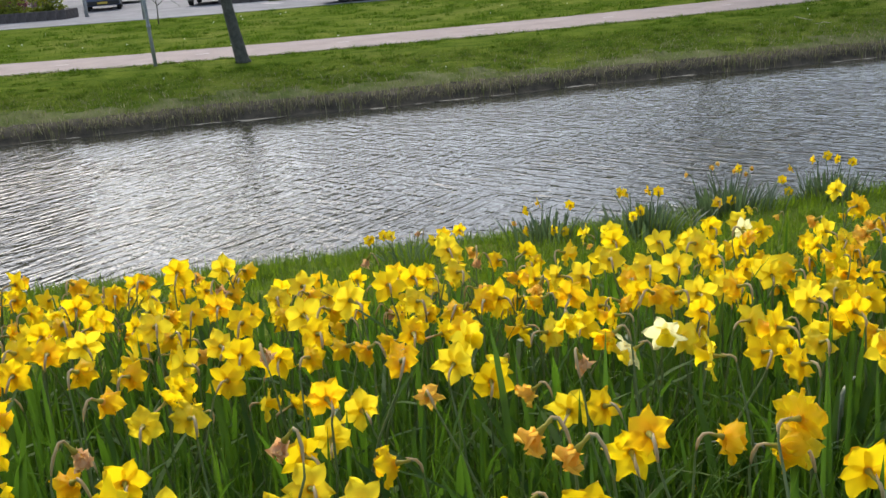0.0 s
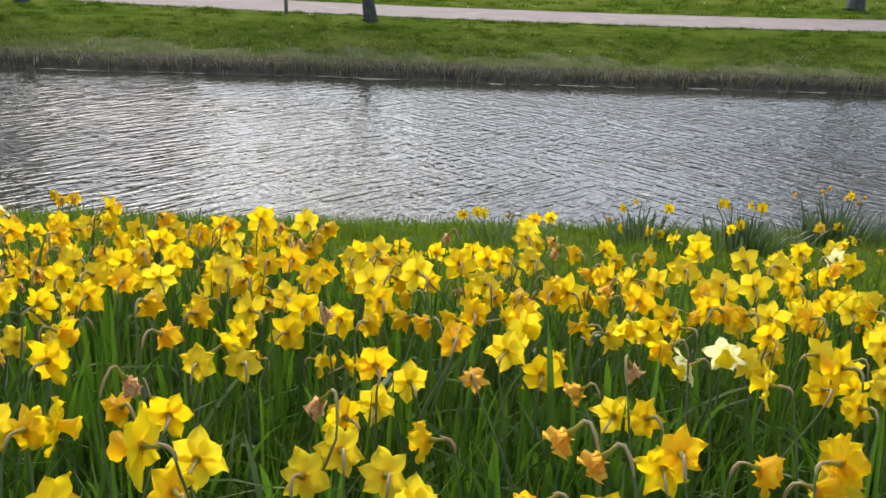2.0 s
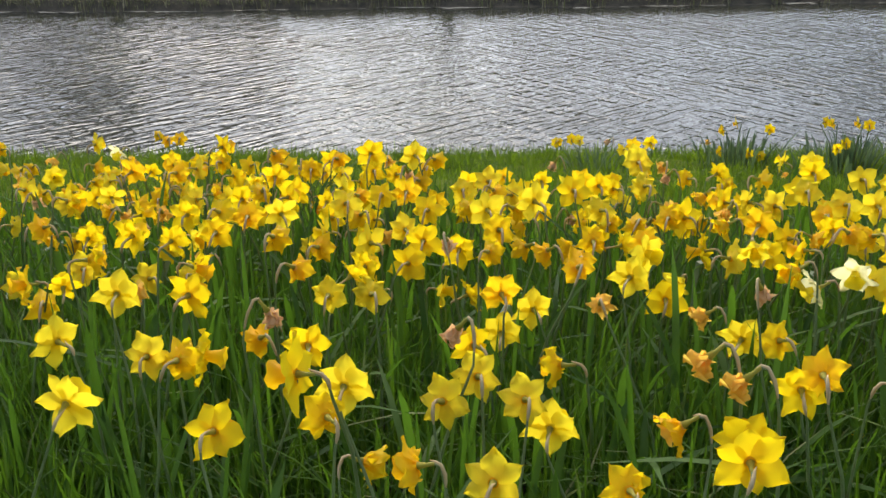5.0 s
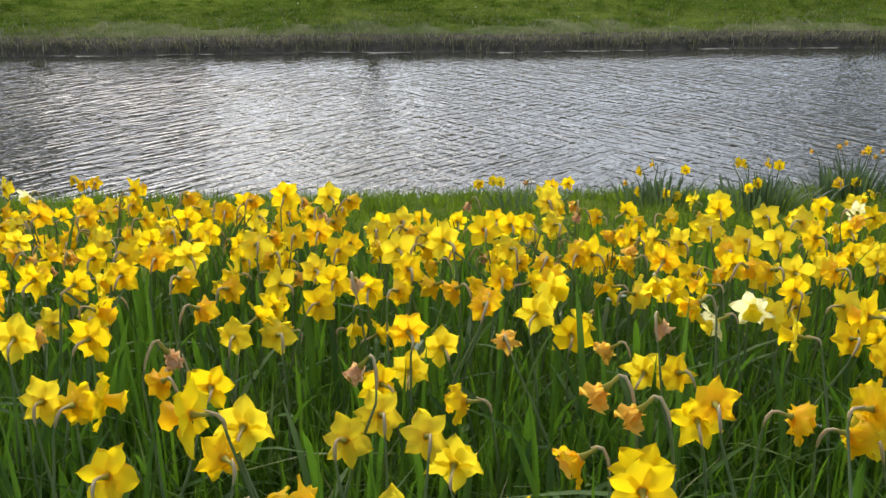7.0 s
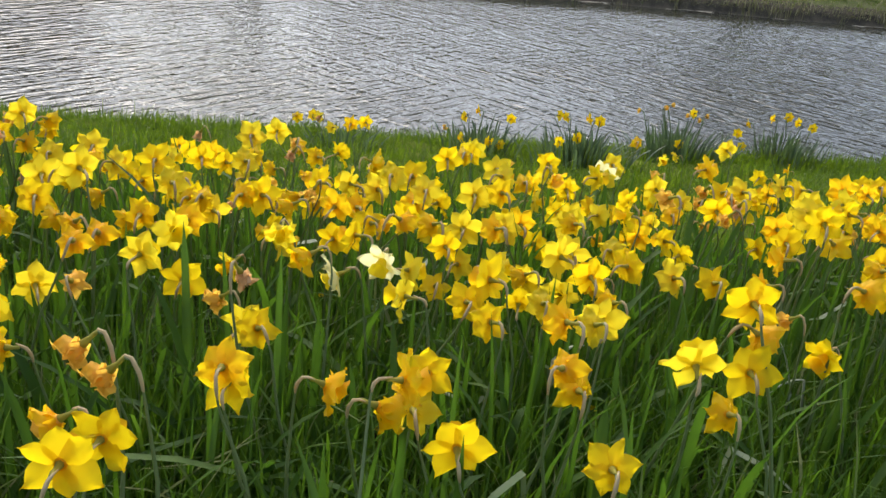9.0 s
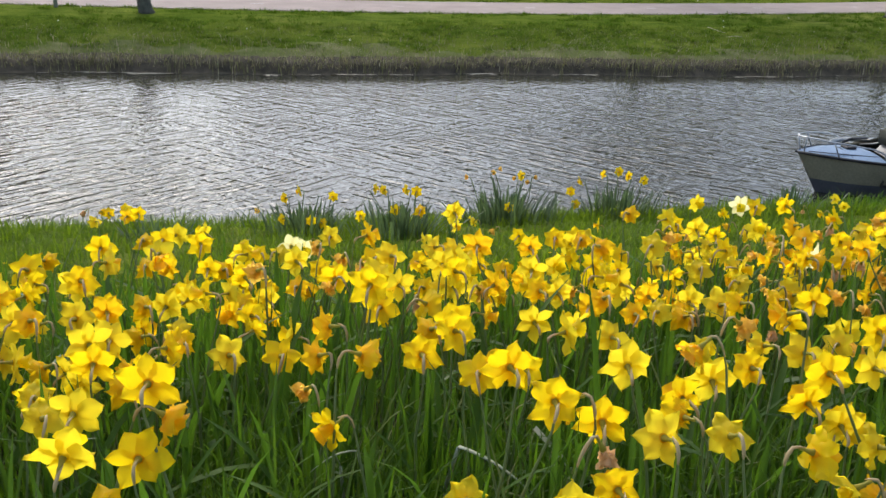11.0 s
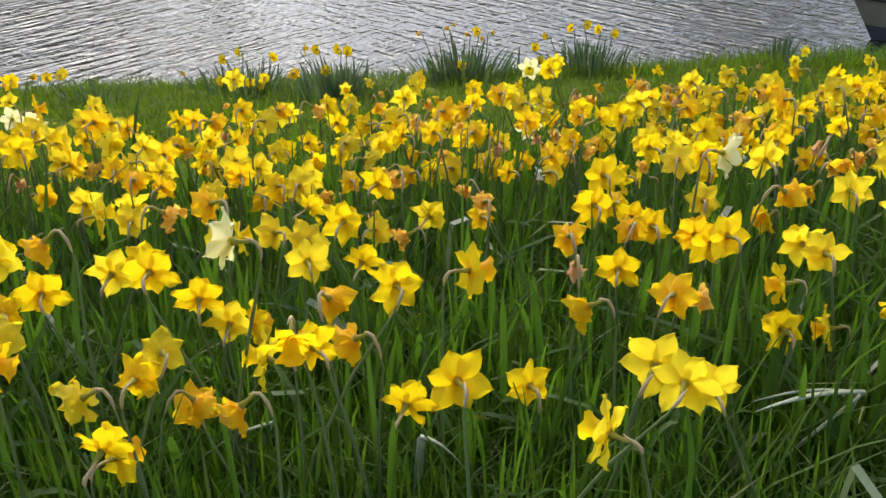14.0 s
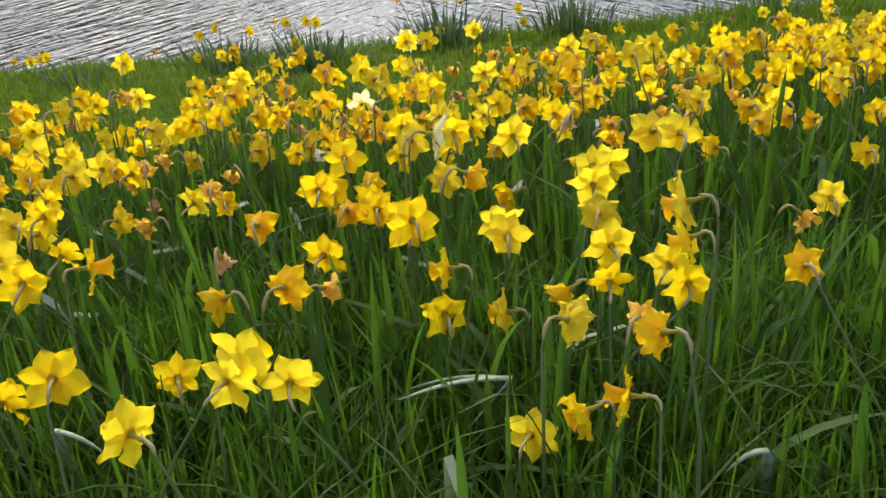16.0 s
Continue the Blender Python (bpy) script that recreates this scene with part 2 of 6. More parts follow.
def water_mat():
    n = Nodes("canal water", 0.025, 0, 0.5)
    n.bsdf.inputs["IOR"].default_value = 1.333
    n.colour(n.ramp(n.noise(0.25, 4), [(0.3, (0.026, 0.027, 0.020)), (0.7, (0.040, 0.040, 0.030))]))
    a = n.noise(4.1, 1.8, 0.5, stretch=(0.55, 2.1, 1), turn=(0, 0, radians(45)), distort=0.35)
    b = n.noise(4.0, 1.8, 0.5, stretch=(0.52, 2.1, 1), turn=(0, 0, radians(-48)), distort=0.35)
    place = n.add("ShaderNodeSeparateXYZ")
    n.link(n.add("ShaderNodeTexCoord").outputs["Object"], place.inputs[0])
    side = n.add("ShaderNodeMapRange")
    for key, value in (("From Min", -1.0), ("From Max", 6.0), ("To Min", 0.10), ("To Max", 0.62)):
        side.inputs[key].default_value = value
    n.link(place.outputs["X"], side.inputs["Value"])
    c = n.noise(0.22, 3, 0.5, stretch=(0.8, 1.3, 1))
    pick = n.mix(0.35, side.outputs["Result"], n.ramp(c, [(0.38, (0.0, 0.0, 0.0)), (0.62, (1.0, 1.0, 1.0))]))
    h = n.mix(pick, a, b)
    calm = n.ramp(n.noise(0.13, 3, 0.5, stretch=(1.0, 1.6, 1)), [(0.36, (0.42, 0.42, 0.42)), (0.60, (1.0, 1.0, 1.0))])
    h = n.mix(calm, (0.5, 0.5, 0.5), h)
    lee = n.add("ShaderNodeMapRange")
    for key, value in (("From Min", 18.5), ("From Max", 22.0), ("To Min", 1.0), ("To Max", 0.35)):
        lee.inputs[key].default_value = value
    n.link(place.outputs["Y"], lee.inputs["Value"])
    h = n.mix(lee.outputs["Result"], (0.5, 0.5, 0.5), h)
    n.bump(h, 1.0, 0.074)
    return n.mat


WATER = water_mat()

# ---- builders ----


def mesh_of(name, verts, faces, mats, index=None, smooth=False):
    me = bpy.data.meshes.new(name)
    me.from_pydata(verts if isinstance(verts, list) else verts.tolist(), [], faces if isinstance(faces, list) else faces.tolist())
    for m in mats if isinstance(mats, (list, tuple)) else (mats,):
        me.materials.append(m)
    if index is not None:
        me.polygons.foreach_set("material_index", np.asarray(index, dtype=np.int32))
    if smooth:
        me.polygons.foreach_set("use_smooth", np.ones(len(me.polygons), dtype=bool))
    me.update()
    return me


def part(name, bm, material, parent, label="", smooth=False):
    """One bmesh as one mesh object under a thing or a part."""
    me = bpy.data.meshes.new(name)
    bm.to_mesh(me)
    bm.free()
    me.materials.append(material)
    if smooth:
        me.polygons.foreach_set("use_smooth", np.ones(len(me.polygons), dtype=bool))
    ob = new(name, me)
    ob.parent = parent
    if label:
        ob["label"] = label
    return ob


def piece(name, me, parent, m=None, label=""):
    ob = new(name, me)
    ob.parent = parent
    if m is not None:
        ob.matrix_basis = m
    if label:
        ob["label"] = label
    return ob


def thing(name, x, y, z, label, category, group="", turn=0.0):
    ob = new(name)
    ob.empty_display_size = 0.1
    ob.matrix_basis = pose(x, y, z, 0, 0, turn)
    return tagged(ob, label, category, group)


def block(x0, x1, y0, y1, z0, z1, bevel=0.0, segments=2):
    bm = bmesh.new()
    bmesh.ops.create_cube(bm, size=1)
    for v in bm.verts:
        v.co = ((x0 + x1) / 2 + v.co.x * (x1 - x0), (y0 + y1) / 2 + v.co.y * (y1 - y0), (z0 + z1) / 2 + v.co.z * (z1 - z0))
    if bevel:
        bmesh.ops.bevel(bm, geom=bm.edges[:], offset=bevel, segments=segments, affect="EDGES", profile=0.5)
    return bm


def tube_arrays(points, radii, sides=6, cap=True):
    """Vertices and faces of a tube along points."""
    pts = [Vector(p) for p in points]
    verts, faces = [], []
    side = None
    for i, p in enumerate(pts):
        d = (pts[min(i + 1, len(pts) - 1)] - pts[max(i - 1, 0)]).normalized()
        if side is None:
            side = d.orthogonal().normalized()
        side = (side - d * side.dot(d)).normalized()
        up = d.cross(side)
        for k in range(sides):
            a = 2 * math.pi * k / sides
            verts.append(tuple(p + (side * math.cos(a) + up * math.sin(a)) * radii[i]))
    for i in range(len(pts) - 1):
        for k in range(sides):
            k2 = (k + 1) % sides
            faces.append((i * sides + k, i * sides + k2, (i + 1) * sides + k2, (i + 1) * sides + k))
    if cap:
        faces.append(tuple(range(sides - 1, -1, -1)))
        n = (len(pts) - 1) * sides
        faces.append(tuple(range(n, n + sides)))
    return verts, faces


def tube(name, points, radii, material, parent, sides=8, label=""):
    if isinstance(radii, (int, float)):
        radii = [radii] * len(points)
    v, f = tube_arrays(points, radii, sides)
    return piece(name, mesh_of(name, v, f, material, smooth=True), parent, label=label)


def blades(roots, heights, widths, leans, turns, curl=0.6, steps=3, droop=0.0, fold=0.0):
    """Grass or strap blades as arrays: each a tapering strip that bends over towards its turn; fold makes it a shallow gutter."""
    n = len(roots)
    s = np.linspace(0, 1, steps + 1)
    fwd = np.stack([np.cos(turns), np.sin(turns), np.zeros(n)], 1)
    rgt = np.stack([-np.sin(turns), np.cos(turns), np.zeros(n)], 1)
    across = 3 if fold else 2
    verts = np.zeros((n, across * steps + 1, 3))
    for i, q in enumerate(s):
        over = leans * (q * (1 - curl) + curl * q * q)
        up = heights * (q * (1 + droop) - droop * q * q - 0.15 * np.abs(leans / np.maximum(heights, 1e-4)) * q * q)
        mid = roots + fwd * over[:, None] + np.array([0, 0, 1.0]) * up[:, None]
        if i < steps:
            w = widths * (1.0 - 0.5 * q ** 3)
            verts[:, across * i] = mid - rgt * (w / 2)[:, None]
            verts[:, across * i + across - 1] = mid + rgt * (w / 2)[:, None]
            if fold:
                verts[:, across * i + 1] = mid + fwd * (w * fold)[:, None]
        else:
            verts[:, across * i] = mid
    quad = []
    for i in range(steps - 1):
        for k in range(across - 1):
            o = across * i + k
            quad.append((o, o + 1, o + across + 1, o + across))
    last = across * (steps - 1)
    for k in range(across - 1):
        quad.append((last + k, last + k + 1, across * steps))
    base = np.arange(n) * (across * steps + 1)
    faces = [tuple(int(b + k) for k in q) for b in base for q in quad]
    return verts.reshape(-1, 3), faces


def stuff(name, verts, faces, material, label, category, index=None, smooth=False):
    return tagged(new(name, mesh_of(name, verts, faces, material, index, smooth)), label, category, kind="stuff")


rng = np.random.default_rng(7)

# ---- ground ----
NEAR_Y = np.array([-400.0, 0.0, 2.3, 2.9, 3.6, 4.3, 5.1, 6.2, 7.35, 8.0, 8.5, 8.8, 9.1, 9.5, 10.2, 12.0])
NEAR_Z = np.array([2.22, 2.22, 2.20, 2.17, 2.08, 1.94, 1.74, 1.50, 1.27, 1.15, 1.06, 0.94, 0.56, -0.02, -0.5, -0.8])
FAR_Y = np.array([18.0, 21.5, 22.0, 22.25, 22.45, 22.8, 23.8, 25.4, 26.3, 32.5, 45.0, 70.0, 900.0])
FAR_Z = np.array([-0.8, -0.4, -0.06, 0.02, 0.20, 0.32, 0.50, 0.74, 0.795, 0.80, 0.82, 0.83, 0.86])


def bank_shift(x):
    """The water's edges wander a little along the canal."""
    return 0.10 * np.sin(x * 0.7 + 1.0) + 0.05 * np.sin(x * 2.3)


def ground_z(x, y):
    """Height of the ground: the near bank falls to a crest over the water, the far one rises to the lawn."""
    x, y = np.asarray(x, float), np.asarray(y, float)
    near = np.interp(y - 0.03 * np.clip(x - 4, -6, 6) * np.clip((y - 5) / 3, 0, 1), NEAR_Y, NEAR_Z)
    edge = np.clip((25.5 - y) / 3, 0, 1)
    far = np.interp(y - (bank_shift(x) + 0.025 * np.clip(x - 3, -20, 20)) * edge, FAR_Y, FAR_Z)
    return np.where(y < 14, near, far)


def lines(*runs):
    out = []
    for a, b, n in runs:
        out += list(np.linspace(a, b, n, endpoint=False))
    return np.array(out)


gx = np.append(lines((-900, -120, 8), (-120, -30, 20), (-30, -2, 60), (-2, 12, 140), (12, 34, 60), (34, 120, 20), (120, 900, 8)), 900)
gy = np.append(lines((-400, -20, 6), (-20, -1, 16), (-1, 10.2, 112), (10.2, 21.4, 10), (21.4, 23.2, 30), (23.2, 34, 54), (34, 70, 40), (70, 140, 14), (140, 900, 8)), 900)
GX, GY = np.meshgrid(gx, gy)
GZ = ground_z(GX, GY)
rough_near = 0.02 * np.sin(GX * 5.1 + np.sin(GY * 4.3)) * np.sin(GY * 6.3 + 1.3 * np.sin(GX * 3.1)) + 0.012 * np.sin(GX * 13.7 + GY * 9.1)
rough_far = 0.025 * np.sin(GX * 2.1 + np.sin(GY * 1.3)) * np.sin(GY * 2.9 + 1.7 * np.sin(GX * 1.1))
flat_zone = (GY > 24.8) & (GY < 40.0) | (GY > 45.5)
GZ = GZ + np.where(GY < 9, rough_near, np.where(flat_zone | (GY < 22.3), 0.0, rough_far))
nx, ny = len(gx), len(gy)
iy, ix = np.meshgrid(np.arange(ny - 1), np.arange(nx - 1), indexing="ij")
b = (iy * nx + ix).ravel()
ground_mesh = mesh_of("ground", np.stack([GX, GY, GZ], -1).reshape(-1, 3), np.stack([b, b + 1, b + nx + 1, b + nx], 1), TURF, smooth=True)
ground_mesh.materials.append(SOIL)
ground_mesh.materials.append(DRY_TURF)
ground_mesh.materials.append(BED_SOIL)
cell_z = (GZ[:-1, :-1] + GZ[1:, :-1] + GZ[1:, 1:] + GZ[:-1, 1:]) / 4
mid_y = ((gy[:-1] + gy[1:]) / 2)[:, None]
soil_cells = ((mid_y > 8.95) & (mid_y < 14)) | ((mid_y >= 14) & (mid_y < 24) & (cell_z < 0.30))
mid_x = ((gx[:-1] + gx[1:]) / 2)[None, :]
dry_reach = 23.35 + 0.025 * np.clip(mid_x - 3, -20, 20) - 0.02 * np.clip(mid_x, -6, 12) + 0.25 * np.sin(mid_x * 1.3) + 0.16 * np.sin(mid_x * 4.7 + 1)
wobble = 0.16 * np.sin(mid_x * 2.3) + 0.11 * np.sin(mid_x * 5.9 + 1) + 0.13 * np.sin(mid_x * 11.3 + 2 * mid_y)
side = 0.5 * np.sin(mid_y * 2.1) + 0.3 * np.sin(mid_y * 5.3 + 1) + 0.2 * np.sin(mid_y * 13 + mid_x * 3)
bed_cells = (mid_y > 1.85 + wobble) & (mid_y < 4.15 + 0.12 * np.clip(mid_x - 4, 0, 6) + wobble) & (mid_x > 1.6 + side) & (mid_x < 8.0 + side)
dry_cells = (mid_y >= 14) & (mid_y < dry_reach) & ~soil_cells
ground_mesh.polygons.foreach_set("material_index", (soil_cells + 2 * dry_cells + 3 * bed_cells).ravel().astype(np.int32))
tagged(new("ground", ground_mesh), "grassy canal banks and lawn with bare soil at the water", "ground", kind="structure")

water = new("water", mesh_of("water", [(-300, 9.0, 0), (300, 9.0, 0), (300, 23.2, 0), (-300, 23.2, 0)], [(0, 1, 2, 3)], WATER))
tagged(water, "rippled grey canal water reflecting a bright sky", "water", kind="structure")


def strip_slab(name, x0, x1, near, far, z, thick, material, step=1.0):
    """A flat slab between two lines y(x), with thickness and sides."""
    xs = np.arange(x0, x1 + step, step)
    v = []
    for x in xs:
        for y, zz in ((near(x), z - thick), (near(x), z - 0.008), (near(x) + 0.02, z), (far(x) - 0.02, z), (far(x), z - 0.008), (far(x), z - thick)):
            v.append((x, y, zz))
    f = [(6 * i + k, 6 * (i + 1) + k, 6 * (i + 1) + k + 1, 6 * i + k + 1) for i in range(len(xs) - 1) for k in range(5)]
    return new(name, mesh_of(name, v, f, material))


def path_near(x):
    return 27.0 + 0.009 * np.minimum((x - 5) ** 2, 900) + 0.02 * np.sin(x * 1.9) + 0.012 * np.sin(x * 5.3)


def path_far(x):
    return 30.2 + 0.009 * np.minimum((x - 5) ** 2, 900) + 0.02 * np.sin(x * 1.3 + 2) + 0.012 * np.sin(x * 4.7)


path = tagged(strip_slab("path", -80, 80, path_near, path_far, 0.814, 0.12, PATH_STONE, 0.5), "pinkish paved cycle path across the lawn", "path", kind="structure")
for i in range(-6, 11):
    x = i * 3.7 + 0.4
    y = (path_near(x) + path_far(x)) / 2
    bm = block(-0.16, 0.16, -0.045, 0.045, 0, 0.003)
    dash = part("dash", bm, LINE, path)
    dash.matrix_basis = pose(x, y, 0.8145, 0, 0, math.degrees(math.atan(0.018 * (x - 5))))


def road_near(x):
    return 46.4 + 0.009 * min((x - 5) ** 2, 400)


road = tagged(strip_slab("road", -30, 70, road_near, lambda x: 53.6, 0.845, 0.15, ROAD), "pale grey road along the lawn", "road", kind="structure")
street = tagged(new("street", mesh_of("street", [(-40, 53.55, 0.838), (1.5, 53.55, 0.838), (-2.5, 140, 0.90), (-60, 140, 0.90)], [(0, 1, 2, 3)], ROAD)), "pale grey side street between parked cars", "street", kind="structure")


def kerb_line(x0, x1, y, material, label, h=0.12, w=0.15, step=1.0):
    kerb = tagged(new("kerb"), label, "kerb", kind="structure")
    me = mesh_of("kerbstone", *box_arrays(step - 0.012, w, h), material)
    x = x0
    while x < x1:
        piece("kerbstone", me, kerb, pose(x + step / 2, y, 0.835))
        x += step
    return kerb


def box_arrays(lx, ly, lz, c=0.012):
    """A box with chamfered top edges, standing on z = 0."""
    a, b2 = lx / 2, ly / 2
    v = []
    for z, k in ((0, 0), (lz - c, 0), (lz, c)):
        v += [(-a + k, -b2 + k, z), (a - k, -b2 + k, z), (a - k, b2 - k, z), (-a + k, b2 - k, z)]
    f = [(3, 2, 1, 0), (8, 9, 10, 11)]
    for i in (0, 4):
        for k in range(4):
            f.append((i + k, i + (k + 1) % 4, i + 4 + (k + 1) % 4, i + 4 + k))
    return v, f

# ---- daffodils ----
BLOOM_H = 0.40


def petal_arrays(length, width, cup, curl, wave, seed, nu=4, nv=7):
    """One petal: base at the origin, growing along +y, its inner face up."""
    v, f = [], []
    for j in range(nv + 1):
        q = j / nv
        prof = 0.44 + 0.56 * math.sin(math.pi * q) if q < 0.5 else max(0.0, 1 - (2 * q - 1) ** 1.7) ** 0.92
        for i in range(nu + 1):
            u = 2 * i / nu - 1
            x = u * width / 2 * prof
            y = length * q * (1 - 0.05 * u * u)
            z = cup * length * (u * u * 0.45 * prof) + curl * length * q * q + 0.03 * length * (1 - abs(u)) * math.sin(math.pi * q) + wave * length * (math.sin(4.0 * u + 5.0 * q + seed) * q + 0.9 * u * u * math.sin(9.0 * q + 2.3 * seed + 1.5 * u))
            v.append((x, y, z))
    for j in range(nv):
        for i in range(nu):
            a = j * (nu + 1) + i
            f.append((a, a + 1, a + nu + 2, a + nu + 1))
    return v, f


def trumpet_arrays(scale, seed, flare=1.0, sides=13):
    prof = ((0.0060, -0.002), (0.0075, 0.005), (0.0088, 0.011), (0.0102, 0.017), (0.0130 * flare, 0.0225), (0.0162 * flare, 0.0255))
    v, f = [], []
    for j, (r, z) in enumerate(prof):
        frill = (0, 0, 0, 0.03, 0.09, 0.15)[j]
        for k in range(sides):
            a = 2 * math.pi * k / sides
            rr = r * (1 + frill * math.sin(k * 2.1 + seed) + 0.3 * frill * math.sin(5 * a + seed))
            v.append((rr * math.cos(a) * scale, rr * math.sin(a) * scale, (z + 0.012 * frill * math.cos(k * 2.6 + seed)) * scale))
    for j in range(len(prof) - 1):
        for k in range(sides):
            k2 = (k + 1) % sides
            f.append((j * sides + k, j * sides + k2, (j + 1) * sides + k2, (j + 1) * sides + k))
    f.append(tuple(range(sides - 1, -1, -1)))
    return v, f


def daffodil_kind(name, petal, trumpet, label, nod, open_by=8.0, size=1.0, crumple=0.05, droop=0.0, petals=6, seed=0, bend=0.03):
    """A daffodil standing at the origin, its flower towards +y. nod: how far the flower looks down. Returns the thing and all its arrays joined."""
    r = random.Random(seed)
    root = thing(name, 0, 0, 0, label, "flower", "daffodils in the bed")
    axis = Vector((0, math.cos(radians(nod)), -math.sin(radians(nod))))
    head = Vector((0, 0.042, BLOOM_H))
    neck = head - axis * 0.023
    s_top = Vector((0, 0.002, BLOOM_H - 0.024 + 0.4 * min(0, -nod) / 90 * 0.05))
    bez = []
    c1, c2 = s_top + Vector((0, 0.002, 0.017)), neck - axis * 0.014
    for q in (0.0, 0.25, 0.5, 0.75, 1.0):
        bez.append(s_top * (1 - q) ** 3 + c1 * 3 * q * (1 - q) ** 2 + c2 * 3 * q * q * (1 - q) + neck * q ** 3)
    stalk = [Vector((0, 0, -0.12)), Vector((0, 0, 0)), Vector((bend * 0.5, -bend * 0.3, BLOOM_H * 0.35)), Vector((bend * 0.45, -bend * 0.2, BLOOM_H * 0.68))] + bez
    radii = [0.0032, 0.0032, 0.0028, 0.0024, 0.0018, 0.0015, 0.0013, 0.0013, 0.0015]
    joined = []

    def put(pname, va, fa, mat, m=Matrix(), smooth=True, plabel=""):
        v = [tuple(m @ Vector(p)) for p in va]
        piece(pname, mesh_of(pname, v, fa, mat, smooth=smooth), root, label=plabel)
        joined.append((np.array(v), fa, mat))

    put("stem", *tube_arrays(stalk, radii, 6), STEM)
    put("tube", *tube_arrays([neck - axis * 0.001, neck + axis * 0.004, neck + axis * 0.010, neck + axis * 0.0225], [0.0018, 0.0028, 0.0024, 0.0052], 7), TUBE, plabel="yellow-green flower tube")
    sheath = [bez[0].lerp(bez[1], 0.85), bez[1].lerp(bez[2], 0.4) + Vector((0.0004, -0.0008, 0.001)), bez[2] + Vector((0.0008, -0.0008, 0.0014)), bez[3] + Vector((0.0012, 0.0, 0.0018)), neck + Vector((0.002, 0, 0.002)), neck + axis * 0.008 + Vector((0.004, 0, 0.004 - droop * 0.012))]
    put("sheath", *tube_arrays(sheath, [0.0013, 0.0023, 0.0027, 0.0024, 0.0016, 0.0005], 6), PAPER, plabel="papery tan sheath")
    frame_m = Matrix.Translation(head) @ Matrix.Rotation(radians(-(90 + nod)), 4, "X") @ Matrix.Rotation(r.uniform(0, 1.0), 4, "Z")
    ring = petals
    for i in range(ring):
        a = 360.0 / ring * i + r.uniform(-7, 7)
        lift = open_by + r.uniform(-13, 13) + (4 if i % 2 else 0)
        ln = 0.0362 * size * r.uniform(0.84, 1.10)
        wd = 0.0275 * size * r.uniform(0.88, 1.1) * (0.9 if i % 2 else 1.06)
        va, fa = petal_arrays(ln, wd, r.uniform(0.05, 0.3), r.uniform(-0.14, 0.16) + droop * 0.4, (0.02 + crumple * 1.15) * r.uniform(0.5, 1.5), r.uniform(0, 6))
        m = frame_m @ Matrix.Rotation(radians(a), 4, "Z") @ Matrix.Translation((0, 0.0045 * size, -0.0015 if i % 2 else 0.0)) @ Matrix.Rotation(radians(lift), 4, "X") @ Matrix.Rotation(radians(r.uniform(-17, 17)), 4, "Y")
        put("petal", va, fa, petal, m)
    va, fa = trumpet_arrays(size * (1.0 if crumple < 0.12 else 0.8), r.uniform(0, 6), 1.0 if crumple < 0.12 else 0.75)
    put("trumpet", va, fa, trumpet, frame_m, plabel="deeper yellow trumpet")
    return root, joined


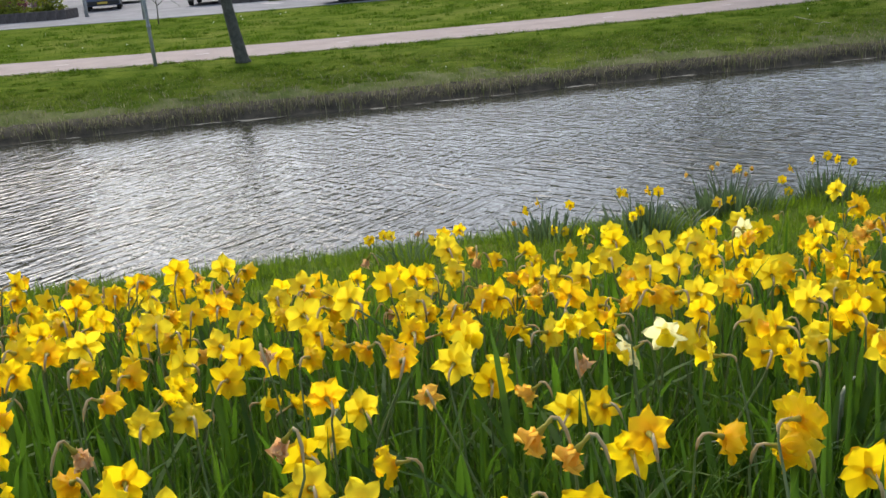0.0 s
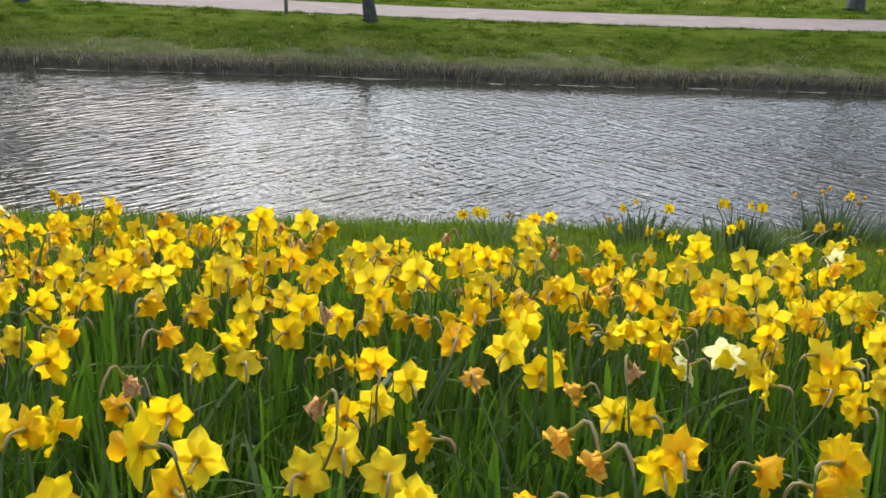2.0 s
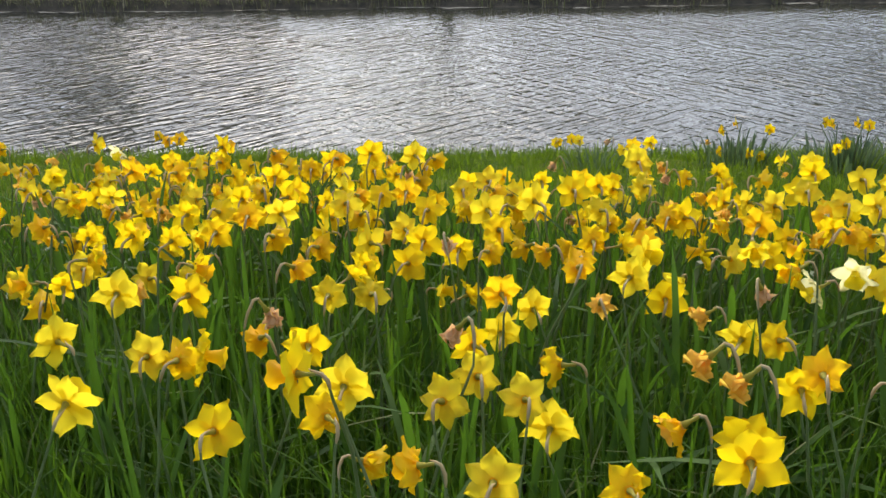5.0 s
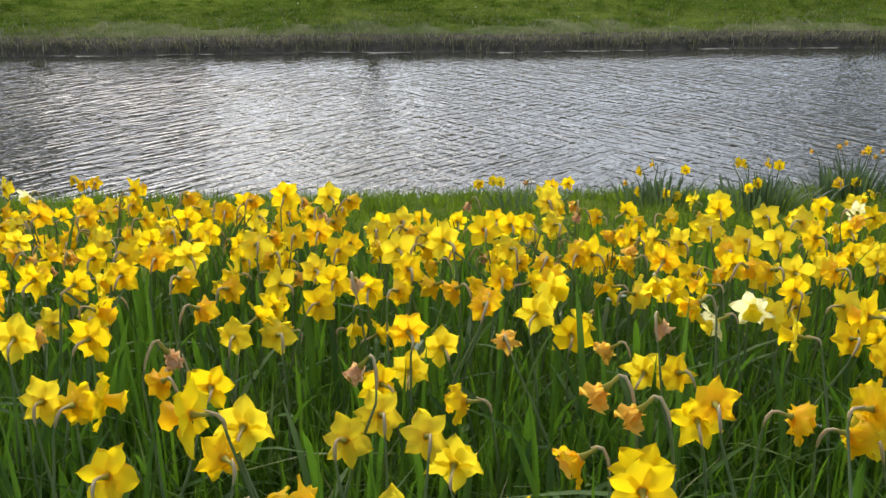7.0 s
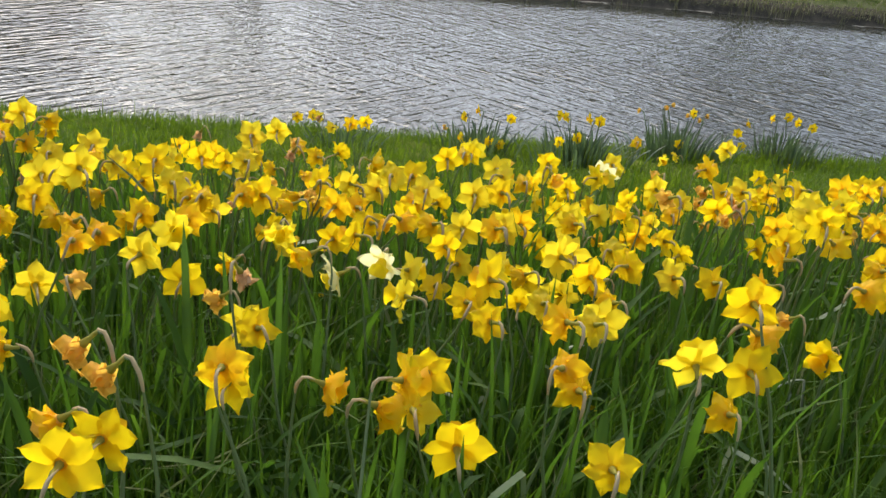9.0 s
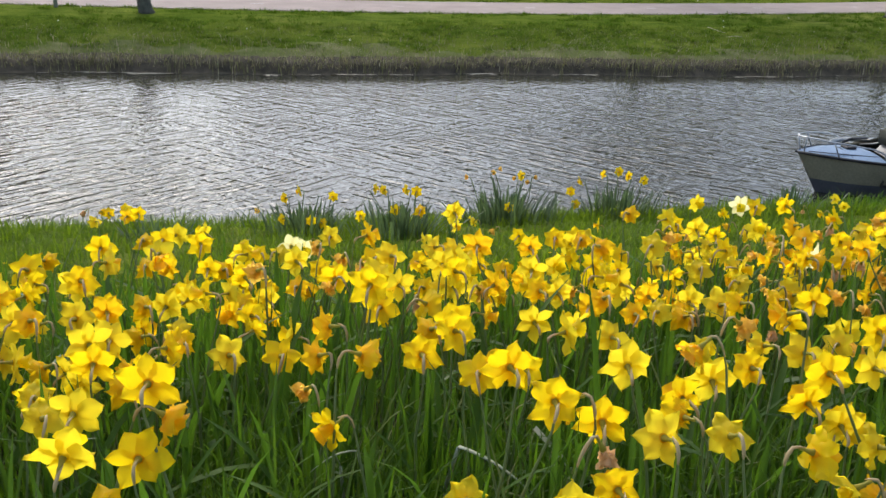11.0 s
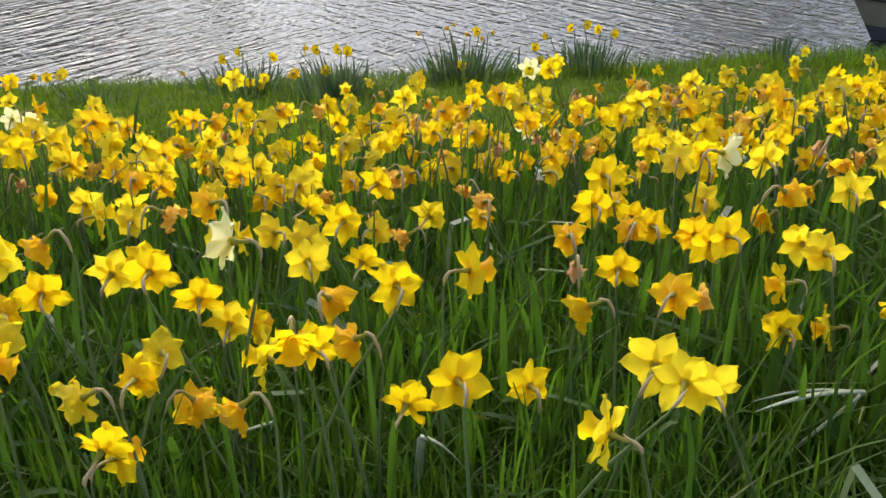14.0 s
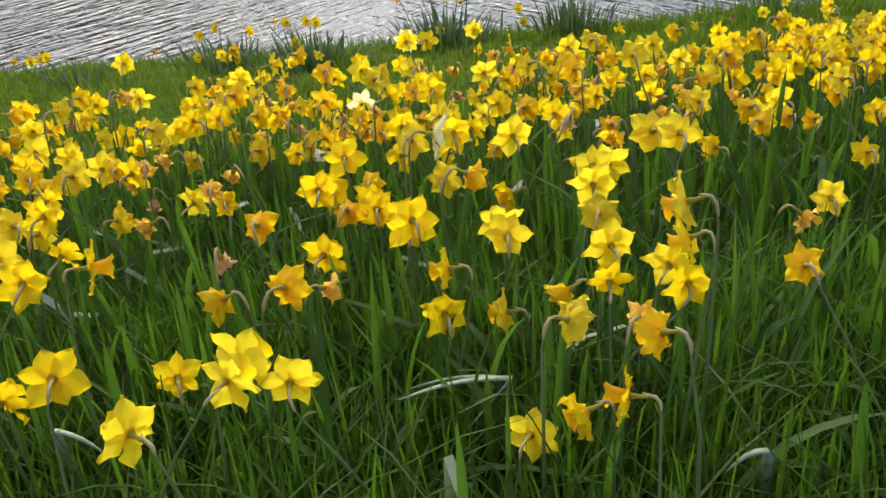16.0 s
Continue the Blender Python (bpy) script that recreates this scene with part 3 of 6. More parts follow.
KINDS = {
    "fresh": [
        daffodil_kind("daffodil", YELLOW, TRUMPET, "bright yellow daffodil with an open trumpet flower", 4, 6, 1.04, 0.05, seed=1, bend=0.02),
        daffodil_kind("daffodil", YELLOW, TRUMPET, "bright yellow daffodil with an open trumpet flower", 18, 14, 1.0, 0.06, seed=2, bend=-0.03),
        daffodil_kind("daffodil", LEMON, YELLOW, "lemon yellow daffodil in full bloom on a tall stem", -6, 2, 1.06, 0.05, seed=3, bend=0.035),
        daffodil_kind("daffodil", YELLOW, GOLD, "bright yellow daffodil nodding on a bent stem", 32, 10, 0.98, 0.06, seed=4, bend=-0.02),
        daffodil_kind("daffodil", YELLOW, TRUMPET, "bright yellow daffodil with spread pointed petals", 10, -6, 1.08, 0.04, seed=5, bend=0.04),
        daffodil_kind("daffodil", LEMON, TRUMPET, "lemon yellow daffodil with a golden trumpet", 22, 4, 1.0, 0.07, seed=6, bend=0.0),
        daffodil_kind("daffodil", YELLOW, YELLOW, "bright yellow daffodil looking up on a straight stem", -16, 12, 0.96, 0.06, seed=11, bend=0.01),
    ],
    "ruffled": [
        daffodil_kind("daffodil", YELLOW, TRUMPET, "bright yellow daffodil with ruffled petals", 14, 26, 1.0, 0.11, seed=21, bend=0.03),
        daffodil_kind("daffodil", YELLOW, GOLD, "bright yellow daffodil with petals swept back", 8, -20, 1.04, 0.08, seed=22, bend=-0.035),
        daffodil_kind("daffodil", LEMON, YELLOW, "lemon yellow daffodil with wavy petals", 26, 18, 0.98, 0.12, seed=23, bend=0.02),
        daffodil_kind("daffodil", YELLOW, TRUMPET, "bright yellow daffodil half closed on its stem", 30, 44, 0.95, 0.09, seed=24, bend=-0.01),
        daffodil_kind("daffodil", GOLD, TRUMPET, "golden yellow daffodil with wavy spread petals", 2, 4, 1.05, 0.10, seed=25, bend=0.04),
    ],
    "lemon": [
        daffodil_kind("daffodil", LEMON, YELLOW, "pale lemon daffodil wide open on a tall stem", 6, 4, 1.08, 0.04, seed=31, bend=0.02),
        daffodil_kind("daffodil", LEMON, YELLOW, "pale lemon daffodil with broad flat petals", -4, 0, 1.12, 0.05, seed=32, bend=-0.03),
        daffodil_kind("daffodil", LEMON, GOLD, "lemon daffodil with a golden trumpet, nodding", 20, 10, 1.02, 0.06, seed=33, bend=0.03),
    ],
    "gold": [
        daffodil_kind("daffodil", GOLD, TRUMPET, "golden daffodil with slightly crumpled petals", 24, 26, 0.96, 0.09, seed=7, bend=0.03),
        daffodil_kind("daffodil", GOLD, FADED, "golden daffodil past its best, petals folding", 38, 40, 0.92, 0.11, seed=8, bend=-0.03),
    ],
    "pale": [
        daffodil_kind("daffodil", CREAM, LEMON, "pale cream daffodil with a yellow trumpet", 6, 2, 1.0, 0.04, seed=9, bend=0.02),
        daffodil_kind("daffodil", CREAM, LEMON, "pale cream daffodil turned to one side", 16, 16, 0.98, 0.06, seed=10, bend=-0.02),
    ],
    "white": [
        daffodil_kind("daffodil", WHITE_PETAL, WHITE_PETAL, "small white narcissus among the yellow daffodils", 10, 20, 0.50, 0.14, seed=15, bend=0.02),
    ],
    "faded": [
        daffodil_kind("daffodil", FADED, FADED, "wilted orange daffodil with shrivelled petals", 48, 58, 0.80, 0.16, 0.1, seed=12, bend=0.03),
        daffodil_kind("daffodil", TAN, FADED, "withered tan daffodil drooping on its stem", 62, 66, 0.74, 0.2, 0.15, seed=13, bend=-0.03),
        daffodil_kind("daffodil", FADED, TAN, "half-wilted orange daffodil with curled petals", 36, 46, 0.84, 0.15, 0.05, seed=14, bend=0.01),
    ],
}
HEAD = Vector((0, 0.042, BLOOM_H))


def stand(x, y, z, turn, size, tip, side):
    """The pose of a daffodil whose flower is at (x, y, z): turned, scaled, and leaning a little."""
    m = Matrix.Rotation(turn, 4, "Z") @ Matrix.Rotation(tip, 4, "X") @ Matrix.Rotation(side, 4, "Y") @ Matrix.Scale(size, 4)
    at = m @ HEAD
    return Matrix.Translation((x - at.x, y - at.y, z - at.z)) @ m


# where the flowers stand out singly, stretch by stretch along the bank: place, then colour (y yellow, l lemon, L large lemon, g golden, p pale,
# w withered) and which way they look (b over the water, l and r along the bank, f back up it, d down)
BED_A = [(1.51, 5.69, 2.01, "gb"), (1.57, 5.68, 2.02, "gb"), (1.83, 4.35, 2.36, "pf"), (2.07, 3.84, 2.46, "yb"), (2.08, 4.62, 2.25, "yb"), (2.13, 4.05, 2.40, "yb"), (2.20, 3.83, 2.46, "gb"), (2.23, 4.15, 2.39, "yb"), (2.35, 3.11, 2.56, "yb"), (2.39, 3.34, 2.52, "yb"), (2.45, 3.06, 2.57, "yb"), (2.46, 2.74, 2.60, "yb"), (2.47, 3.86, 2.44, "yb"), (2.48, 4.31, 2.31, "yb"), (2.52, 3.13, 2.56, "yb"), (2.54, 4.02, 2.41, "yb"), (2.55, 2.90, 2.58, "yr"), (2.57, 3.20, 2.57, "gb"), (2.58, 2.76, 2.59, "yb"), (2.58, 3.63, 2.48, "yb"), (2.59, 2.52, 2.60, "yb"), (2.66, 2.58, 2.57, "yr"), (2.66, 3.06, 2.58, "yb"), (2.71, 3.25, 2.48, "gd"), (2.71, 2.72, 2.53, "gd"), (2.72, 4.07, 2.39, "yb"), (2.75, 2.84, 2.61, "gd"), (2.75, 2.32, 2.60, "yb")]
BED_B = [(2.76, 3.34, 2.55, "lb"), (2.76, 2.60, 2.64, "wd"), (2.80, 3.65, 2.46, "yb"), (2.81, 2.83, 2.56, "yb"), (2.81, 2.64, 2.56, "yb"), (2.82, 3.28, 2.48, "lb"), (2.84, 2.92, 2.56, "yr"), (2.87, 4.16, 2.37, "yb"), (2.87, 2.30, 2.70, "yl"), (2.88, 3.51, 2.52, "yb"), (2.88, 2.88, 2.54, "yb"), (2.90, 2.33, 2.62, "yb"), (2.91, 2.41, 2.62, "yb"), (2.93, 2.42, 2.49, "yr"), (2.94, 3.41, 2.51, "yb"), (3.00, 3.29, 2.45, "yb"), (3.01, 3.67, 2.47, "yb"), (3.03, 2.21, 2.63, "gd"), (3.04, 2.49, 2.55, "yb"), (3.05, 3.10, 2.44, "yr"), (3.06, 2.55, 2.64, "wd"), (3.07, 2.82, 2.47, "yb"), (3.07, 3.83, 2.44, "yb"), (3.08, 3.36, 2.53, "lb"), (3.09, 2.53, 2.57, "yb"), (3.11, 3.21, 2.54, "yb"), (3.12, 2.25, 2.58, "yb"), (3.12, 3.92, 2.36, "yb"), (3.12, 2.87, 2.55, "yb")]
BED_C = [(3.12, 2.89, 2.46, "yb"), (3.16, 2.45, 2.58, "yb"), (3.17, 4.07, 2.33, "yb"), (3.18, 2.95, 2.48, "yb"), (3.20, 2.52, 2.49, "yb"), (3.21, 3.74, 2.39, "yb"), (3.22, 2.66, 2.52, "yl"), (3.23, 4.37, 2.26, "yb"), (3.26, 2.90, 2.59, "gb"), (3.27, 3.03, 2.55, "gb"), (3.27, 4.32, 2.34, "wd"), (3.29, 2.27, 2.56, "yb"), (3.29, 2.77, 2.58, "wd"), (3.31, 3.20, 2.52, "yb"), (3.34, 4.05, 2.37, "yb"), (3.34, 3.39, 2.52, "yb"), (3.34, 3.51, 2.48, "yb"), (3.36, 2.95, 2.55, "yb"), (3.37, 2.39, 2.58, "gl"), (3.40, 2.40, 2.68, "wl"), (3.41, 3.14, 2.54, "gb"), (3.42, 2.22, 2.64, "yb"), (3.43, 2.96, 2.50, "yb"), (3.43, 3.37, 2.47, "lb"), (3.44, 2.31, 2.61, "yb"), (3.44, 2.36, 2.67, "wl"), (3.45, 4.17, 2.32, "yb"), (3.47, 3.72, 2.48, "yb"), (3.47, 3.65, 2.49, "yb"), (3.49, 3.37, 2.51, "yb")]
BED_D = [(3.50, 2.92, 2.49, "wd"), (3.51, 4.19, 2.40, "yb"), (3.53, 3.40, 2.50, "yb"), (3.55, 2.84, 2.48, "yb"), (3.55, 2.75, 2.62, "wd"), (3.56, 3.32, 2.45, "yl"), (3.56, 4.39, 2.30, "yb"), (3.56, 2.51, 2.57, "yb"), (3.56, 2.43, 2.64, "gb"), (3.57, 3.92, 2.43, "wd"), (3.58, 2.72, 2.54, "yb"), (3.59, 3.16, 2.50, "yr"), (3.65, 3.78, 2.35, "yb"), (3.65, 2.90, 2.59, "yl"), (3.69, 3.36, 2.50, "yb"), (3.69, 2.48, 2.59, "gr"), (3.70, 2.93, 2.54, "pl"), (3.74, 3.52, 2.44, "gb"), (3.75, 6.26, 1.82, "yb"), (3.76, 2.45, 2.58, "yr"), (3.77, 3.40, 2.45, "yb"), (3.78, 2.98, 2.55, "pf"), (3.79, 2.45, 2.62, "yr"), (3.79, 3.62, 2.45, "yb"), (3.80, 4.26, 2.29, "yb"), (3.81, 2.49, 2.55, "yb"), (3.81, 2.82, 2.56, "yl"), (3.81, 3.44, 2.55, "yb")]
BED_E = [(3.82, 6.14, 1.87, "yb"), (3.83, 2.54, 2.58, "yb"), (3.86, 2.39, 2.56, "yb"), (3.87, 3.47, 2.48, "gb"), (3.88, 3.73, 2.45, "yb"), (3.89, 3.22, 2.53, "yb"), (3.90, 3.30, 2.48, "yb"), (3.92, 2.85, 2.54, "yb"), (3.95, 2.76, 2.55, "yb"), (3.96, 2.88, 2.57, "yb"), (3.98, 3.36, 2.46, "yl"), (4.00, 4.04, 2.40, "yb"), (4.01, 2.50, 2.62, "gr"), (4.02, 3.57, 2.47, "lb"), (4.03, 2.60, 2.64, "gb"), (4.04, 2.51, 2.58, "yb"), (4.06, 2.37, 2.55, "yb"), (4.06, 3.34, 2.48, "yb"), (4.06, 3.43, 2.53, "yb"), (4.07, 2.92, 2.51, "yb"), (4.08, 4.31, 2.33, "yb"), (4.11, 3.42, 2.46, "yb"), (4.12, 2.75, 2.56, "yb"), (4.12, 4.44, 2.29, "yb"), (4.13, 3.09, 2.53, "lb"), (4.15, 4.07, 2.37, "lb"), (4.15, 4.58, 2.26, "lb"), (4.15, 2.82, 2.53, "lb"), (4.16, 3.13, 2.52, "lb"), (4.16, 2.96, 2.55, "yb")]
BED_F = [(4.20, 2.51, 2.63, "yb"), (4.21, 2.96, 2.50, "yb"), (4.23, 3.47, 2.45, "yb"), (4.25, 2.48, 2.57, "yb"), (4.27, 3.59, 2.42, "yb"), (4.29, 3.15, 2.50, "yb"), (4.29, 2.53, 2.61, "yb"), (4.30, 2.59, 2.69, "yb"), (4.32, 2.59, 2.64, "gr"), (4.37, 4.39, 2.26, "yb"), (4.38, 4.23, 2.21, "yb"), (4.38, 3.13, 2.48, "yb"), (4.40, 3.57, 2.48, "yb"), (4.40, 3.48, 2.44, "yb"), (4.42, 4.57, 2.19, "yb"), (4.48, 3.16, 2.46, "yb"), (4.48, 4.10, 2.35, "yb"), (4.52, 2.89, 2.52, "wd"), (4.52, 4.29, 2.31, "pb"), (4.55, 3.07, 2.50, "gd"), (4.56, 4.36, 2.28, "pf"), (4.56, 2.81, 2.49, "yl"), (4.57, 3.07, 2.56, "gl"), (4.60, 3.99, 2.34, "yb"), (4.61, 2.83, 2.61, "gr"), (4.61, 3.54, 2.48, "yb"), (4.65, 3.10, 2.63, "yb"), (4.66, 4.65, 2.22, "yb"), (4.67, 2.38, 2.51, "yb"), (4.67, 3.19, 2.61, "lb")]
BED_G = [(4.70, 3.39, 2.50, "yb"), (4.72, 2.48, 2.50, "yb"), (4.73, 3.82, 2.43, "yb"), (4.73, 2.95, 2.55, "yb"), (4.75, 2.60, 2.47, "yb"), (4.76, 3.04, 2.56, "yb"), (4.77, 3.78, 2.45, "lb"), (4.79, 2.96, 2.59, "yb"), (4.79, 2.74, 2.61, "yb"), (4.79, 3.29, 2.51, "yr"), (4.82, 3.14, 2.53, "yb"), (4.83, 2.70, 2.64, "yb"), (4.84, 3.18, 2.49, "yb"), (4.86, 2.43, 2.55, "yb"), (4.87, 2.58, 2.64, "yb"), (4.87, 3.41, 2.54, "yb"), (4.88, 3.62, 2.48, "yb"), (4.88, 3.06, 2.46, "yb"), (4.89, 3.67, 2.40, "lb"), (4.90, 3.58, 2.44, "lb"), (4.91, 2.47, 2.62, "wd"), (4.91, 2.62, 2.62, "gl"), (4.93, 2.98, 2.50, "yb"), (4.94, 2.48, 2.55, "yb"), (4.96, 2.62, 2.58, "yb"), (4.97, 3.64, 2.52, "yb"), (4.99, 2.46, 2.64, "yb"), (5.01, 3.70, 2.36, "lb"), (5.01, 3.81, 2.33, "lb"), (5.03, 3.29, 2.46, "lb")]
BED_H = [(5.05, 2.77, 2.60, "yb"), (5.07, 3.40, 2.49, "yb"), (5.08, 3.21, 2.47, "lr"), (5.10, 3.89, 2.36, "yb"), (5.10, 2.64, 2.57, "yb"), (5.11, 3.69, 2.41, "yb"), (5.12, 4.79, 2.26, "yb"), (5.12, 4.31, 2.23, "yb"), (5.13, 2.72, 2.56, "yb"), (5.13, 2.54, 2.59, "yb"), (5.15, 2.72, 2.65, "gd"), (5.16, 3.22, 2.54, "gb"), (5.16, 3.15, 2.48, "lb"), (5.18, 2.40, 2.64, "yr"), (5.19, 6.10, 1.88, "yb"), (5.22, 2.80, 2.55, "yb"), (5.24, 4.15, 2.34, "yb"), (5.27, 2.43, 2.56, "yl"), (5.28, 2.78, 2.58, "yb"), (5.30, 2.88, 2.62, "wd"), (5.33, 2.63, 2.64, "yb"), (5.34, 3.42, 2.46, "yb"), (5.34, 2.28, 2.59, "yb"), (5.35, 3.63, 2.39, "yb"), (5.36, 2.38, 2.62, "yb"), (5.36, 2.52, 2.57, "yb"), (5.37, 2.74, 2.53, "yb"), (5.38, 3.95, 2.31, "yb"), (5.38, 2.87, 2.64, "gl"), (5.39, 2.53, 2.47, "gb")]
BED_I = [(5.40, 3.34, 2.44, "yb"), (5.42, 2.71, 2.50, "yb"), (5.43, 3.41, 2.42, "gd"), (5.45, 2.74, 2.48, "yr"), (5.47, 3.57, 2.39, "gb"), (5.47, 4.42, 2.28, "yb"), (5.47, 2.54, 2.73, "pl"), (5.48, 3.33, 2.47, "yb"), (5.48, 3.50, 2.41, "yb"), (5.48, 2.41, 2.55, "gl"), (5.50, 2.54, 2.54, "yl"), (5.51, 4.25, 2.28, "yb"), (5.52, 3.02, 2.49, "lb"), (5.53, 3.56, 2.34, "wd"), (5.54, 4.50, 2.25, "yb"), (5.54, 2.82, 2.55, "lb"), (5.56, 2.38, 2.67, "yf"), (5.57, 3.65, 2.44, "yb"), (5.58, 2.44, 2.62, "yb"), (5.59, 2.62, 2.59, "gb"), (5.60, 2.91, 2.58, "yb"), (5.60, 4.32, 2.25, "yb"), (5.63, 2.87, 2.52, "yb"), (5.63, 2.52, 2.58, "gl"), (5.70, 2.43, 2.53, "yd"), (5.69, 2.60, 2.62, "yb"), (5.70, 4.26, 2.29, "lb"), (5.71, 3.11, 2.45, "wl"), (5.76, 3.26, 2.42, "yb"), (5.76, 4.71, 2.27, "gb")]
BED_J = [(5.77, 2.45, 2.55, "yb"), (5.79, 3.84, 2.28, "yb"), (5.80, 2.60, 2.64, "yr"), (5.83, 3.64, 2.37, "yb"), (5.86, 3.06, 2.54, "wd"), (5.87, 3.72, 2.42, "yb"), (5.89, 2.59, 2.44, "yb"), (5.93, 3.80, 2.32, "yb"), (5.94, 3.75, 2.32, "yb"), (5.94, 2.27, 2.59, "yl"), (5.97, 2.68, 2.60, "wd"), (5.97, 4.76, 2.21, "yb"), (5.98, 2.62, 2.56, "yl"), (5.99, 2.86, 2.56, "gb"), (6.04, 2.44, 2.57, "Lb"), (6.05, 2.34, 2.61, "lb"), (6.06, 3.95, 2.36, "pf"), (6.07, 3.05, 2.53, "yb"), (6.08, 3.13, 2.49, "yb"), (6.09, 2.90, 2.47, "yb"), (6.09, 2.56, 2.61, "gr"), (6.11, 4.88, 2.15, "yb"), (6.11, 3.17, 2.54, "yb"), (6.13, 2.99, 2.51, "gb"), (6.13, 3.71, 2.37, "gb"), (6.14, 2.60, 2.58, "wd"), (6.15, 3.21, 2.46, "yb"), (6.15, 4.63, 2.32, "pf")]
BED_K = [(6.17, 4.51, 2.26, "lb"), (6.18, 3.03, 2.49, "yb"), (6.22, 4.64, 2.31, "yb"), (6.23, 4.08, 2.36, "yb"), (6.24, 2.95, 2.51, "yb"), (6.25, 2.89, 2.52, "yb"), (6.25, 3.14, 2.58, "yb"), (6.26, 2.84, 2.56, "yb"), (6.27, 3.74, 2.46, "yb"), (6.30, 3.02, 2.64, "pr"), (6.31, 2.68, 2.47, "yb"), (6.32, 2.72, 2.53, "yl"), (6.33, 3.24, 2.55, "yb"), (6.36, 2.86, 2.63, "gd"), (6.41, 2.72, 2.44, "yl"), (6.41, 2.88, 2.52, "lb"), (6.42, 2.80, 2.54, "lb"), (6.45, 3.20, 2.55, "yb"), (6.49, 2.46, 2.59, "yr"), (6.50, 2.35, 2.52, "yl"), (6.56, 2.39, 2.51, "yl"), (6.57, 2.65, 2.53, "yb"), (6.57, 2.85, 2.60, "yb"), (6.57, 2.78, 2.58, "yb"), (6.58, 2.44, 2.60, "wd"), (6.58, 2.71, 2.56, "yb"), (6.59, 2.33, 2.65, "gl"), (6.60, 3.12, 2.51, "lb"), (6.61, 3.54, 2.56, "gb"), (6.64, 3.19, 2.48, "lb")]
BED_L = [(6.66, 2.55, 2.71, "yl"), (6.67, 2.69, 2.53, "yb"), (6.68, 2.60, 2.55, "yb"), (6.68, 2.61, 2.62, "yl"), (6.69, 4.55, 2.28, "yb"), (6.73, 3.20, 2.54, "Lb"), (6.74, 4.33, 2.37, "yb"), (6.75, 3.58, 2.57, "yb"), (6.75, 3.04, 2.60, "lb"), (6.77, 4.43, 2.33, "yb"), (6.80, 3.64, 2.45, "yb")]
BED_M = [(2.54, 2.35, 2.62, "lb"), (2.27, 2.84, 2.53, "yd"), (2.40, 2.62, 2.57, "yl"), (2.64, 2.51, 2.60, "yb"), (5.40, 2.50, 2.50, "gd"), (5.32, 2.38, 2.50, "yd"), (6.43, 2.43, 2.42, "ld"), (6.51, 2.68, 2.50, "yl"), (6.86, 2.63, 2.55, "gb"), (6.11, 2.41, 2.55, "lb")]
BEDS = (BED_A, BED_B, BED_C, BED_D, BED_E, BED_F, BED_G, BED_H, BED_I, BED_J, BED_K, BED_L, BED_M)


def bed_front(x):
    return float(np.interp(x, [1.0, 2.2, 4.2, 4.5, 5.2, 5.5, 6.4, 9.0], [2.6, 2.5, 2.45, 2.75, 2.75, 2.5, 2.6, 2.9]))


def bed_back(x):
    return float(np.interp(x, [0.5, 1.8, 2.3, 2.8, 3.4, 3.7, 3.85, 4.05, 4.3, 4.8, 5.2, 5.5, 6.2, 7.0, 7.8, 8.4, 9.5], [4.5, 4.6, 4.4, 4.3, 4.2, 4.1, 3.8, 3.75, 4.1, 4.15, 4.2, 4.45, 4.6, 4.8, 5.2, 5.5, 5.8]))


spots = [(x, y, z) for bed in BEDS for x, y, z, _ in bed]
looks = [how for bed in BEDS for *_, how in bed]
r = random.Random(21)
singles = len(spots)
grid_cells = {}


def crowded(x, y, gap):
    cx, cy = int(x / 0.1), int(y / 0.1)
    return any((x - a) ** 2 + (y - b2) ** 2 < gap * gap for i in (-1, 0, 1) for j in (-1, 0, 1) for a, b2 in grid_cells.get((cx + i, cy + j), ()))


def note_spot(x, y):
    grid_cells.setdefault((int(x / 0.1), int(y / 0.1)), []).append((x, y))


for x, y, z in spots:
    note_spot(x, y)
tries = 0
while len(spots) < singles + 960 and tries < 60000:
    tries += 1
    x = r.uniform(0.4, 9.0)
    y = r.uniform(2.2, 7.0)
    inner = min(1.0, max(0.0, min((x - 2.3) / 0.4, (6.9 - x) / 0.4)))
    if not bed_front(x) + 0.1 + 0.42 * inner < y < bed_back(x) - 0.1 * inner:
        continue
    deep = (y - bed_front(x)) / (bed_back(x) - bed_front(x))
    clump = 0.5 + 0.5 * math.sin(x * 5.3 + 2 * math.sin(y * 3.1)) * math.sin(y * 4.7 + 1.1 * math.sin(x * 2.7))
    if r.random() > (0.3 + 0.7 * clump) * (0.10 + 1.0 * min(1.0, 1.25 * deep)) * (1 if inner > 0.5 or deep > 0.3 else 0.35) * min(1.0, 0.25 + (bed_back(x) - y) / 0.45) or crowded(x, y, 0.055):
        continue
    note_spot(x, y)
    spots.append((x, y, float(ground_z(x, y)) + r.gauss(0.365, 0.045)))
